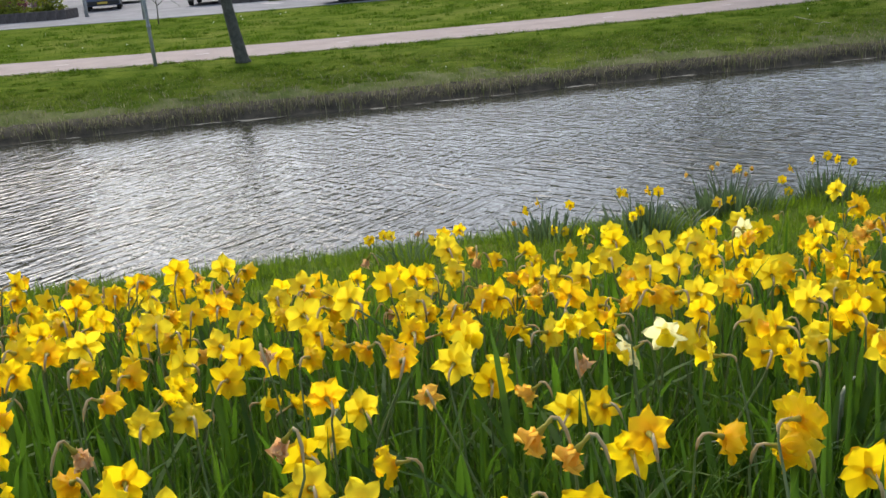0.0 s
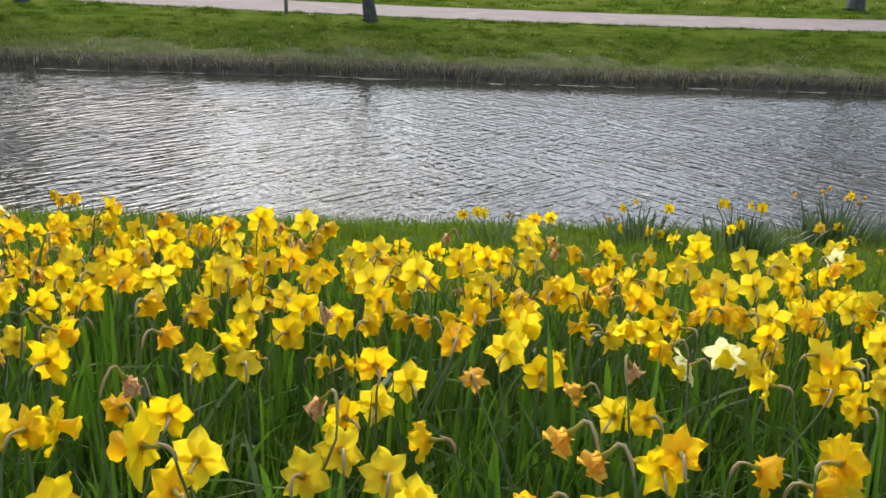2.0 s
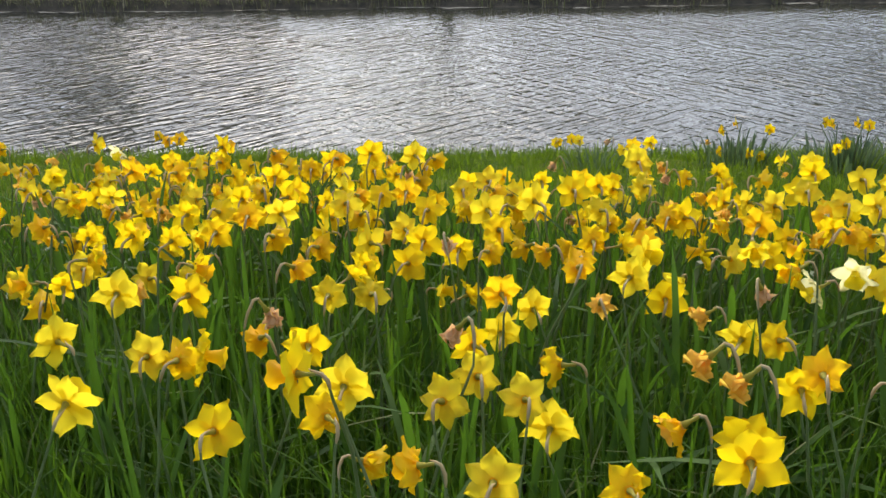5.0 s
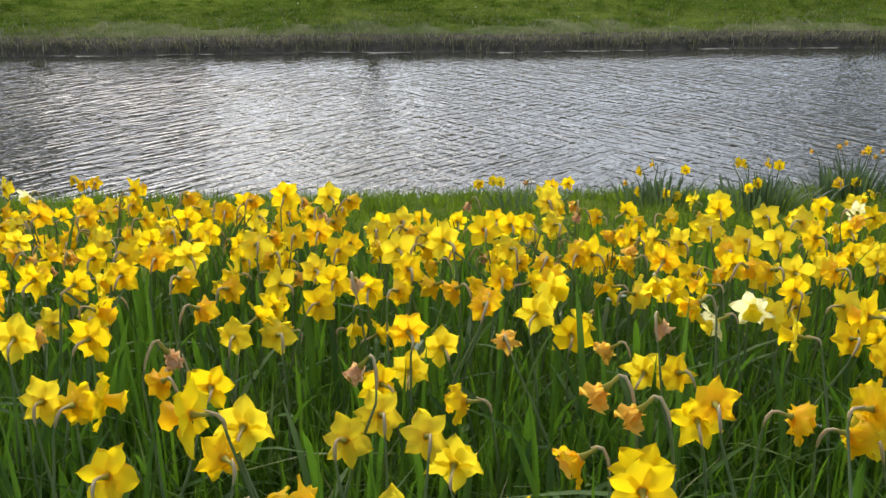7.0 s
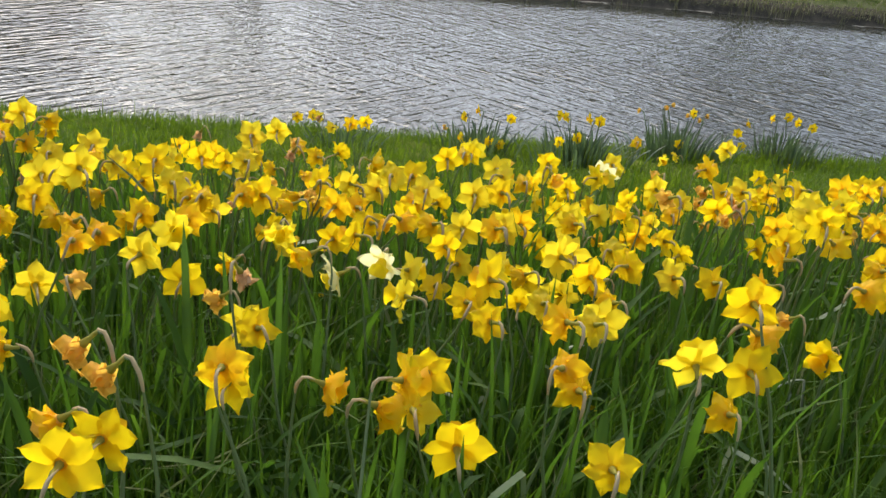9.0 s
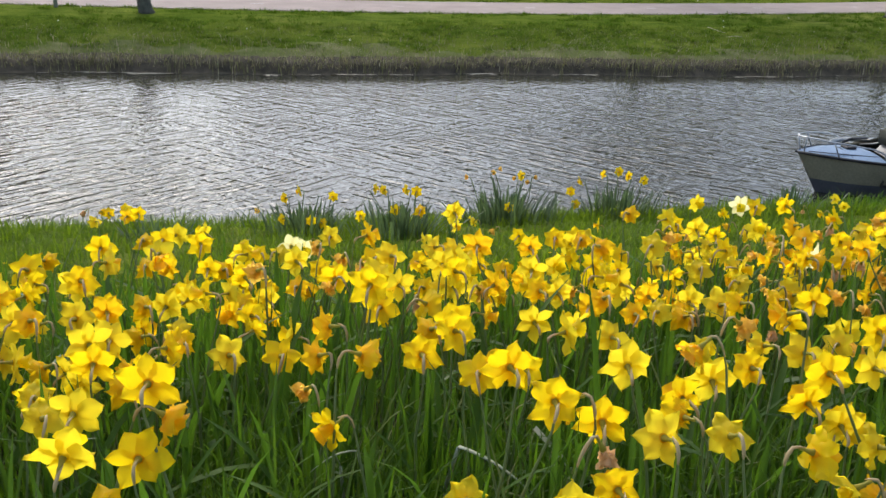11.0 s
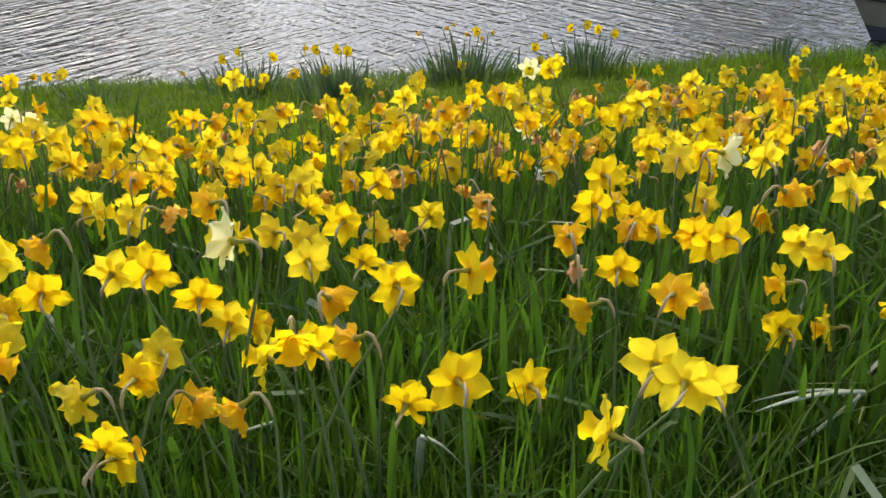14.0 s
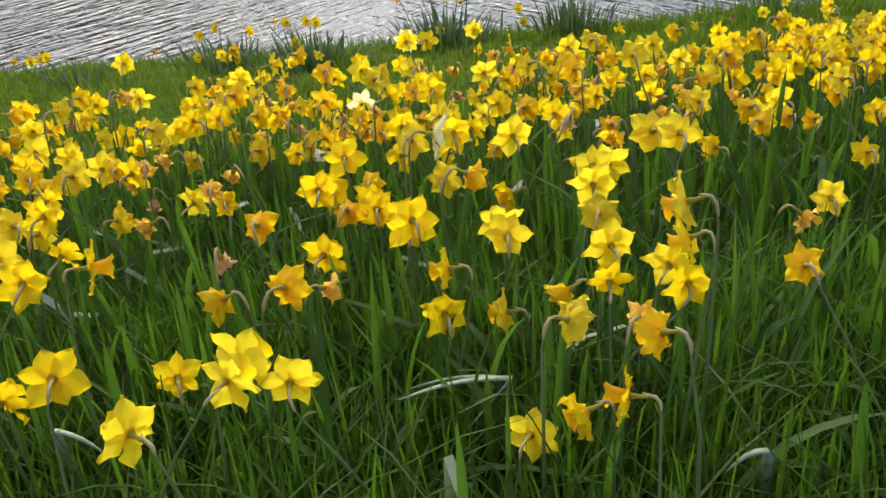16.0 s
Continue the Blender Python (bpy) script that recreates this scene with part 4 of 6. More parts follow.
# loose flowers on the slope and by the crest
for x, y, h in ((2.3, 5.6, 0.3), (1.2, 6.4, 0.38), (3.6, 6.0, 0.38), (3.66, 5.9, 0.34), (4.2, 5.1, 0.36), (6.38, 5.5, 0.42), (7.5, 6.3, 0.28), (8.2, 6.4, 0.3), (8.8, 6.6, 0.3), (5.42, 6.35, 0.24), (5.55, 6.5, 0.25), (5.62, 6.3, 0.22), (5.3, 6.7, 0.12), (4.7, 6.9, 0.10), (5.9, 6.1, 0.2), (3.42, 7.5, 0.24), (3.56, 7.6, 0.23), (4.36, 7.45, 0.24),
                (4.95, 6.8, 0.26), (6.6, 5.6, 0.3), (6.1, 6.2, 0.14), (7.2, 6.9, 0.22), (7.9, 7.2, 0.2), (6.4, 6.9, 0.16), (8.3, 7.5, 0.24), (3.1, 5.0, 0.3), (2.5, 4.6, 0.3), (5.5, 5.3, 0.3), (8.0, 6.9, 0.25)):
    spots.append((x, y, float(ground_z(x, y)) + h))

WHITE_NEAR = ((6.02, 3.42),)
for x, y in WHITE_NEAR:
    spots.append((x, y, float(ground_z(x, y)) + 0.34))
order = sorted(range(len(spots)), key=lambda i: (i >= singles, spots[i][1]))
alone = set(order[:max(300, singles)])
far_v, far_f, far_i, far_mats, far_n = [], [], [], [], 0
for i, (x, y, z) in enumerate(spots):
    pick = r.random()
    white = any((x - a) ** 2 + (y - b2) ** 2 < 0.0004 for a, b2 in WHITE_NEAR)
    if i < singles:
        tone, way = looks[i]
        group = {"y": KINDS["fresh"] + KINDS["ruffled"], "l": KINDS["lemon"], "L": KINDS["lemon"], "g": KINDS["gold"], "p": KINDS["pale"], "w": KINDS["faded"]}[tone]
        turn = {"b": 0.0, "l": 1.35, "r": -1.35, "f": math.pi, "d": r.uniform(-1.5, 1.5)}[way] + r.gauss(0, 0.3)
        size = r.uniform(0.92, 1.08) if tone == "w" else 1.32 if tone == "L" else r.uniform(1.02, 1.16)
    else:
        group = KINDS["white"] if white else r.choice((KINDS["fresh"], KINDS["ruffled"])) if pick < 0.62 else KINDS["lemon"] if pick < 0.72 else KINDS["gold"] if pick < 0.82 else KINDS["faded"]
        turn = r.gauss(0.0, 1.0) + (math.pi if r.random() < 0.08 else 0)
        size = r.uniform(0.9, 1.07)
    root, joined = r.choice(group)
    rise = z - float(ground_z(x, y))
    size = max(size, min(1.15, (rise - 0.02) / BLOOM_H))
    m = stand(x, y, z, turn, size, r.gauss(0.02, 0.10), r.gauss(0.03, 0.19))
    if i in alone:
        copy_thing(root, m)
    else:
        mm = np.array(m)
        for v, f, mat in joined:
            if mat not in far_mats:
                far_mats.append(mat)
            far_v.append(v @ mm[:3, :3].T + mm[:3, 3])
            far_f += [tuple(k + far_n for k in face) for face in f]
            far_i += [far_mats.index(mat)] * len(f)
            far_n += len(v)
stuff("daffodil_drift", np.concatenate(far_v), far_f, far_mats, "yellow and fading daffodils massed along the bank", "flowers", far_i, True)
for group in KINDS.values():
    for root, _ in group:
        for o in (*root.children_recursive, root):
            bpy.data.objects.remove(o, do_unlink=True)

# ---- leaves and grass of the near bank ----


def scatter(n, x0, x1, y0, y1, inside=None):
    xs, ys = rng.uniform(x0, x1, n), rng.uniform(y0, y1, n)
    if inside is not None:
        keep = inside(xs, ys)
        xs, ys = xs[keep], ys[keep]
    return np.stack([xs, ys, ground_z(xs, ys) - 0.015], 1)


def front_v(x):
    return np.interp(x, [0.5, 2.2, 4.2, 4.5, 5.2, 5.5, 6.4, 9.0], [2.2, 2.1, 2.1, 2.35, 2.35, 2.15, 2.2, 2.5])


def back_v(x):
    return np.interp(x, [0.5, 1.8, 2.8, 3.3, 3.8, 4.6, 5.0, 5.5, 6.2, 7.0, 7.8, 8.4, 9.5], [4.35, 4.35, 4.3, 4.3, 4.3, 4.2, 4.15, 4.3, 4.5, 4.7, 5.2, 5.5, 5.8])


def bed_thick(x, y):
    q = 0.5 + 0.5 * np.sin(x * 5.3 + 2 * np.sin(y * 3.1)) * np.sin(y * 4.7 + 1.1 * np.sin(x * 2.7))
    ramp = np.clip((y - front_v(x)) / 0.7, 0.12, 1.0)
    return (y > front_v(x)) & (y < back_v(x)) & (rng.uniform(0, 1, len(x)) < (0.3 + 0.7 * q) * ramp)


def grow(name, roots, h, w, lean, curl, steps, material, label, category, spread=1.0, heading=None, droop=0.0, fold=0.0):
    n = len(roots)
    hh = np.clip(rng.normal(h[0], h[1], n), h[0] * 0.4, h[0] * 1.7)
    ww = np.clip(rng.normal(w[0], w[1], n), w[0] * 0.4, w[0] * 1.5)
    ll = np.abs(rng.normal(0, lean, n)) * hh
    tt = rng.uniform(0, 2 * np.pi, n) if heading is None else rng.normal(heading, spread, n)
    v, f = blades(roots, hh, ww, ll, tt, curl, steps, droop, fold)
    return stuff(name, v, f, material, label, category, smooth=fold > 0)


grow("daffodil_leaves", scatter(9500, 0.3, 9.4, 2.0, 6.0, bed_thick), (0.30, 0.07), (0.0150, 0.003), 0.42, 0.85, 6, STRAP, "dark blue-green strap leaves between the daffodil stems", "leaves", droop=0.35, fold=0.22)
grow("upright_leaves", scatter(7500, 0.3, 9.4, 2.0, 6.0, bed_thick), (0.33, 0.06), (0.011, 0.003), 0.18, 0.8, 5, STRAP, "slim upright strap leaves and bare stems in the bed", "leaves", fold=0.25)
grow("low_leaves", scatter(3000, 0.3, 9.4, 1.9, 5.6, lambda x, y: y < back_v(x)), (0.17, 0.05), (0.015, 0.003), 1.0, 0.6, 7, STRAP, "broad strap leaves bending low over the grass", "leaves", droop=1.15, fold=0.2)


def folded(n):
    """Leaves that have snapped over: up to a crease, then out and down."""
    p = scatter(n, 1.2, 8.6, 2.05, 4.6, bed_thick)
    v, f = [], []
    for k, (x, y, z) in enumerate(p):
        q = random.Random(k * 31 + 5)
        a, w, h, out = q.uniform(0, 2 * math.pi), q.uniform(0.006, 0.010), q.uniform(0.10, 0.26), q.uniform(0.08, 0.17)
        d, s = Vector((math.cos(a), math.sin(a), 0)), Vector((-math.sin(a), math.cos(a), 0))
        base = Vector((x, y, z))
        spine = [base, base + d * 0.02 + Vector((0, 0, h * 0.6)), base + d * 0.035 + Vector((0, 0, h)), base + d * (0.035 + out * 0.5) + Vector((0, 0, h - q.uniform(-0.01, 0.04))), base + d * (0.035 + out) + Vector((0, 0, h - q.uniform(0.02, 0.12)))]
        o = len(v)
        for j, c in enumerate(spine):
            ww = w * (1.0, 1.0, 0.9, 0.9, 0.25)[j]
            v += [tuple(c - s * ww), tuple(c + s * ww + Vector((0, 0, 0.002)))]
        f += [(o + 2 * j, o + 2 * j + 1, o + 2 * j + 3, o + 2 * j + 2) for j in range(4)]
    return np.array(v), f


stuff("folded_leaves", *folded(260), PALE_LEAF, "pale grey-green leaves snapped over among the stems", "leaves")
grow("bed_grass", scatter(96000, 0.4, 9.0, 1.6, 6.0, lambda x, y: (y < back_v(x) + 0.15) & (y > 1.85 + 0.2 * np.sin(x * 2.3) + 0.12 * np.sin(x * 5.9 + 1) - 0.3 * rng.uniform(0, 1, len(x))) & (rng.uniform(0, 1, len(x)) < np.clip((x - 0.4) / 1.3, 0, 1) * np.clip((9.2 - x) / 1.3, 0, 1))), (0.17, 0.055), (0.0046, 0.0013), 0.55, 0.8, 3, GRASS, "lush green grass under the daffodils", "grass", droop=0.25)
grow("front_grass", scatter(22000, 1.4, 8.6, 1.7, 3.1), (0.21, 0.06), (0.0052, 0.0014), 0.45, 0.85, 4, GRASS, "longer soft grass along the front of the bed", "grass", droop=0.3)
grow("slope_grass", scatter(95000, -1.5, 12.0, 4.0, 9.0, lambda x, y: (y > back_v(x) - 0.3) & (y < 8.95)), (0.065, 0.025), (0.0065, 0.0016), 0.8, 0.7, 2, SLOPE, "short green grass on the sloping bank", "grass")
lip = scatter(4200, 8.3, 12.5, 8.2, 8.95, lambda x, y: rng.uniform(0, 1, len(x)) < 0.35 + 0.65 * (0.5 + 0.5 * np.sin(x * 4.1 + 1.3 * np.sin(x * 1.7))))
grow("crest_grass", lip, (0.125, 0.05), (0.008, 0.002), 0.6, 0.8, 3, GRASS, "taller rough grass along the crest before the boat", "grass", droop=0.25)
mid = scatter(520, -1.5, 12.0, 4.4, 8.8, lambda x, y: y > back_v(x) - 0.1)
tuft = np.repeat(mid, 40, 0)
tuft[:, 0] += rng.normal(0, 0.07, len(tuft))
tuft[:, 1] += rng.normal(0, 0.05, len(tuft))
tuft[:, 2] = ground_z(tuft[:, 0], tuft[:, 1]) - 0.01
grow("slope_tufts", tuft, (0.11, 0.035), (0.006, 0.0016), 0.7, 0.7, 3, SLOPE, "denser dark tufts in the grass of the bank", "grass")
grow("bank_edge_grass", scatter(20000, -2.5, 14.0, 8.2, 9.05), (0.085, 0.035), (0.006, 0.0015), 0.6, 0.7, 3, SLOPE, "longer grass along the crest over the water", "grass")
grow("tall_grass", scatter(3600, 8.0, 12.5, 8.1, 9.0, lambda x, y: np.sin(x * 3.3) + np.sin(x * 7.7 + 1) > -0.4), (0.13, 0.04), (0.008, 0.002), 0.5, 0.7, 3, SLOPE, "tall grass tufts on the crest by the boat", "grass")

fringe = scatter(40000, -3.0, 12.5, -1.5, 5.4, lambda x, y: (y < 2.3) | (x < 1.7) | (x > 7.9))
grow("bank_grass", fringe, (0.10, 0.04), (0.006, 0.002), 0.8, 0.75, 2, GRASS, "rough green grass round the flower bed", "grass")



def snapped_leaf(root, crease, tip, width, label):
    """A single strap leaf that has snapped over: up to a crease, then out to its tip."""
    at = thing("snapped_leaf", *root, label, "leaf", "snapped leaves in the bed")
    base, c, t = Vector((0, 0, -0.02)), Vector(crease) - Vector(root), Vector(tip) - Vector(root)
    for pname, p0, p1, bow, narrow in (("lower_half", base, c, 0.0, 1.0), ("upper_half", c, t, 0.012, 0.2)):
        d = p1 - p0
        side = d.cross(Vector((0, 0, 1)))
        side = side.normalized() if side.length > 0.02 else Vector((1, 0, 0))
        up = side.cross(d).normalized()
        rows = []
        for k in range(7):
            q = k / 6
            mid = p0 + d * q + Vector((0, 0, bow * math.sin(math.pi * q)))
            w = width / 2 * (1 - (1 - narrow) * q ** 3)
            rows.append([mid - side * w, mid - up * w * 0.3, mid + side * w, mid + up * 0.0012])
        n = 4
        v = [tuple(p) for row in rows for p in row]
        f = [(i * n + k, i * n + (k + 1) % n, (i + 1) * n + (k + 1) % n, (i + 1) * n + k) for i in range(6) for k in range(n)]
        piece(pname, mesh_of(pname, v, f + [(3, 2, 1, 0), (24, 25, 26, 27)], SNAPPED, smooth=True), at)
    return at


SNAPPED = mottled("bleached leaf", (0.20, 0.25, 0.14), (0.46, 0.48, 0.36), 22.0, 0.5, 0.3, 120.0, 0.001)
for root, crease, tip, width, label in (
        ((6.24, 2.62, 2.18), (6.41, 2.566, 2.42), (6.236, 2.553, 2.40), 0.013, "pale strap leaf snapped over and lying level"),
        ((6.42, 2.66, 2.18), (6.405, 2.579, 2.41), (6.25, 2.60, 2.385), 0.010, "pale strap leaf snapped over and lying level"),
        ((5.40, 2.70, 2.18), (5.495, 2.549, 2.42), (5.359, 2.615, 2.30), 0.013, "grey-green strap leaf folded down towards the soil"),
        ((5.70, 2.58, 2.18), (5.72, 2.50, 2.42), (5.785, 2.52, 2.34), 0.014, "grey-green strap leaf with a creased tip"),
        ((3.98, 2.93, 2.17), (3.93, 2.858, 2.34), (3.818, 2.898, 2.34), 0.011, "pale strap leaf snapped over and lying level"),
        ((4.75, 2.95, 2.17), (4.791, 2.879, 2.40), (4.916, 2.826, 2.33), 0.012, "bleached strap leaf leaning out over the grass"),
        ((4.60, 2.98, 2.17), (4.583, 2.934, 2.34), (4.525, 2.911, 2.46), 0.006, "bleached dead flower stalk bent at a sharp angle"),
        ((4.66, 2.98, 2.17), (4.614, 2.952, 2.36), (4.528, 2.919, 2.34), 0.006, "bleached dead flower stalk bent at a sharp angle"),
        ((4.12, 2.93, 2.17), (4.094, 2.875, 2.42), (4.163, 2.936, 2.42), 0.009, "pale strap leaf snapped over among the stems"),
        ((6.78, 2.46, 2.18), (6.753, 2.392, 2.40), (6.70, 2.399, 2.36), 0.014, "grey-green strap leaf with a creased tip")):
    snapped_leaf(root, crease, tip, width, label)

# small celandine flowers low in the grass
cel = scatter(90, 2.0, 7.5, 2.2, 6.6)
cv, cf, cn = [], [], 0
for x, y, z in cel:
    z += random.Random(int(x * 1000)).uniform(0.06, 0.15)
    a0 = x * 7
    for k in range(8):
        a = a0 + k * math.pi / 4
        cs, sn = math.cos(a), math.sin(a)
        for rad, side, up in ((0.0015, 0, 0), (0.008, 0.0035, 0.002), (0.013, 0, 0.001), (0.008, -0.0035, 0.002)):
            cv.append((x + cs * rad - sn * side, y + sn * rad + cs * side - up * 0.5, z + up + rad * 0.3))
        cf.append((cn, cn + 1, cn + 2, cn + 3))
        cn += 4
stuff("celandine_flowers", np.array(cv), cf, YELLOW, "tiny yellow starry flowers low in the grass", "flowers")

# ---- clumps on the crest ----


def crest_clump(x, y, spread, leaves, tall, blooms, seed):
    """A tuft of strap leaves with a few flowers, at the top of the bank."""
    rr = random.Random(seed)
    z = float(ground_z(x, y))
    root = thing("daffodil_clump", x, y, z, "clump of dark strap leaves with a few yellow daffodils", "plant", "clumps along the crest")
    pts = np.array([(rr.gauss(0, spread * 0.62), rr.gauss(0, spread * 0.45), 0) for _ in range(leaves)])
    pts[:, 2] = ground_z(pts[:, 0] + x, pts[:, 1] + y) - z - 0.01
    g = np.random.default_rng(seed)
    hh = np.clip(g.normal(tall * 0.85, tall * 0.17, leaves), 0.1, 0.6)
    out = np.arctan2(pts[:, 1] * 0.6, pts[:, 0]) + g.normal(0, 0.5, leaves)
    v, f = blades(pts, hh, np.clip(g.normal(0.0165, 0.0035, leaves), 0.010, 0.024), np.abs(g.normal(0.14, 0.14, leaves)) * hh + np.abs(pts[:, 0]) * 0.28, out, 0.75, 5, 0.15, 0.2)
    piece("leaves", mesh_of("leaves", v, f, CREST_LEAF, smooth=True), root)
    for bx, by, bh, tone in blooms:
        mats = {"y": (YELLOW, TRUMPET), "o": (FADED, TAN)}[tone]
        face = rr.uniform(-1.5, 1.5)
        head = Vector((bx, by, bh * 0.84))
        axis = Vector((math.sin(face), math.cos(face), rr.uniform(-0.55, 0.05))).normalized()
        foot = Vector((bx * 0.5, by * 0.5, -0.03))
        tube("stem", [foot, foot.lerp(head, 0.6) + Vector((0.01, 0, 0.01)), head - axis * 0.03 + Vector((0, 0, -0.015)), head - axis * 0.02, head], [0.004, 0.0037, 0.003, 0.003, 0.005], STEM, root, 6)
        bloom = new("bloom")
        bloom.parent = root
        bloom.matrix_basis = Matrix.Translation(head) @ axis.to_track_quat("Z", "Y").to_matrix().to_4x4()
        shrink = 0.7 if tone == "o" else 1.0
        for k in range(6):
            va, fa = petal_arrays(0.038 * shrink, 0.031 * shrink, 0.2, rr.uniform(-0.1, 0.15), 0.06, rr.uniform(0, 6))
            piece("petal", mesh_of("petal", va, fa, mats[0], smooth=True), bloom, Matrix.Rotation(radians(60 * k + rr.uniform(-6, 6)), 4, "Z") @ Matrix.Translation((0, 0.0045, 0)) @ Matrix.Rotation(radians(55 if tone == "o" else rr.uniform(0, 16)), 4, "X"))
        va, fa = trumpet_arrays(shrink, rr.uniform(0, 6))
        piece("trumpet", mesh_of("trumpet", va, fa, mats[1], smooth=True), bloom)
    return root


crest_clump(4.66, 7.95, 0.22, 95, 0.25, ((-0.12, -0.05, 0.33, "y"), (-0.02, 0.0, 0.37, "y"), (0.20, 0.0, 0.32, "y"), (0.05, -0.12, 0.16, "y"), (0.12, -0.14, 0.15, "y"), (-0.14, -0.12, 0.18, "y")), 31)
crest_clump(5.30, 7.65, 0.24, 150, 0.26, ((-0.19, -0.06, 0.43, "y"), (-0.12, 0.0, 0.40, "y"), (0.02, -0.06, 0.42, "y"), (0.08, -0.08, 0.41, "y"), (-0.06, -0.12, 0.28, "y")), 32)
crest_clump(6.16, 8.28, 0.25, 190, 0.27, ((-0.30, 0.0, 0.43, "o"), (-0.12, 0.0, 0.47, "o"), (-0.07, 0.03, 0.49, "o"), (0.10, 0.0, 0.44, "y"), (0.20, 0.02, 0.42, "o"), (-0.02, -0.14, 0.20, "y"), (0.03, -0.1, 0.45, "o"), (0.14, -0.06, 0.40, "o")), 33)
crest_clump(7.08, 8.48, 0.23, 130, 0.26, ((-0.38, 0.0, 0.26, "y"), (-0.30, 0.0, 0.36, "y"), (-0.12, 0.0, 0.42, "y"), (0.0, 0.02, 0.44, "y"), (0.08, 0.0, 0.40, "y"), (-0.35, -0.05, 0.16, "y"), (0.2, 0.0, 0.36, "y")), 34)
crest_clump(3.72, 7.75, 0.20, 50, 0.17, ((-0.3, 0.0, 0.24, "y"), (-0.2, 0.02, 0.26, "y")), 35)
crest_clump(8.55, 8.55, 0.16, 50, 0.24, (), 36)

# ---- far bank growth ----


def far_edge(x):
    return 22.2 + bank_shift(x) + 0.025 * np.clip(x - 3, -20, 20)


def edge_scatter(n, x0, x1, d0, d1, power=1.0):
    xs = rng.uniform(x0, x1, n)
    ys = far_edge(xs) + d0 + (d1 - d0) * rng.uniform(0, 1, n) ** power
    return np.stack([xs, ys, ground_z(xs, ys) - 0.01], 1)


grow("dry_edge_grass", edge_scatter(20000, -14, 30, 0.15, 2.6, 1.4), (0.055, 0.03), (0.009, 0.003), 2.2, 0.8, 3, DRY, "dry straw-coloured grass along the far water's edge", "grass")
grow("dry_stalks", edge_scatter(3600, -14, 30, 0.15, 1.6, 1.3), (0.14, 0.06), (0.011, 0.004), 0.9, 0.7, 2, DRY, "loose dry stalks standing in the far edge", "grass")
hang = edge_scatter(3600, -14, 30, 0.10, 0.42)
hang[:, 2] += 0.02
grow("overhanging_grass", hang, (0.12, 0.05), (0.010, 0.003), 1.1, 0.85, 3, DRY, "dry grass hanging over the far water's edge", "grass", 0.6, -math.pi / 2)
grow("edge_green_grass", edge_scatter(30000, -14, 30, 0.30, 3.0, 0.75), (0.065, 0.03), (0.011, 0.003), 1.2, 0.7, 3, LAWN_BLADE, "green grass mixed into the far bank's edge", "grass")

stub = edge_scatter(2000, -14, 30, -0.08, 0.22)
stub[:, 2] = np.maximum(stub[:, 2], -0.05)
stub = stub[np.sin(stub[:, 0] * 2.1) + np.sin(stub[:, 0] * 5.3 + 1) > -0.1]
grow("reed_stubble", stub, (0.19, 0.07), (0.013, 0.004), 0.2, 0.6, 2, DRY, "pale upright reed stubble at the far water's edge", "reeds")


def lawn_spots(n, y0, y1, keep):
    xs, ys = rng.uniform(-22, 34, n), rng.uniform(y0, y1, n)
    q = np.sin(xs * 1.7 + 2 * np.sin(ys * 1.1)) + np.sin(ys * 3.1 + np.sin(xs * 2.3))
    k = (q > keep) & ~((ys > path_near(xs) + 0.03) & (ys < path_far(xs) - 0.03)) & (ys < 46.2)
    xs, ys = xs[k], ys[k]
    return np.stack([xs, ys, ground_z(xs, ys) - 0.01], 1)


grow("lawn_grass", lawn_spots(45000, 22.9, 30.5, -1.6), (0.028, 0.012), (0.010, 0.003), 1.6, 0.7, 2, LAWN_BLADE, "mown green lawn between path and water", "grass")
grow("verge_grass", lawn_spots(44000, 29.5, 46.4, -1.6), (0.035, 0.015), (0.014, 0.004), 1.6, 0.7, 2, LAWN_BLADE, "green grass verge between path and road", "grass")


def tufts(n, y0, y1, each, reach, keep):
    """Roots of uneven tufts: a few blades round each of many middles."""
    mid = lawn_spots(n, y0, y1, keep)
    at = np.repeat(mid, each, 0)
    at[:, 0] += rng.normal(0, reach, len(at))
    at[:, 1] += rng.normal(0, reach * 0.5, len(at))
    at[:, 2] = ground_z(at[:, 0], at[:, 1]) - 0.01
    return at


grow("lawn_tufts", tufts(2100, 23.2, 29.5, 36, 0.09, -0.9), (0.075, 0.03), (0.012, 0.003), 1.6, 0.7, 2, LAWN_TUFT, "darker uneven tufts in the lawn", "grass")
grow("verge_tufts", tufts(1700, 29.8, 46.0, 36, 0.15, -0.8), (0.095, 0.035), (0.018, 0.005), 1.6, 0.7, 2, LAWN_TUFT, "darker uneven tufts in the verge", "grass")

lip_x = rng.uniform(-22, 34, 14000)
lip_side = rng.uniform(0, 1, 14000) < 0.5
wander = 0.05 * np.sin(lip_x * 3.1) + 0.04 * np.sin(lip_x * 7.7 + 1) + rng.normal(0, 0.03, 14000)
lip_y = np.where(lip_side, path_near(lip_x) + wander, path_far(lip_x) - wander)
grow("path_edge_grass", np.stack([lip_x, lip_y, np.full(14000, 0.80)], 1), (0.035, 0.015), (0.012, 0.004), 1.5, 0.7, 2, LAWN_BLADE, "uneven grass creeping over the edges of the path", "grass")

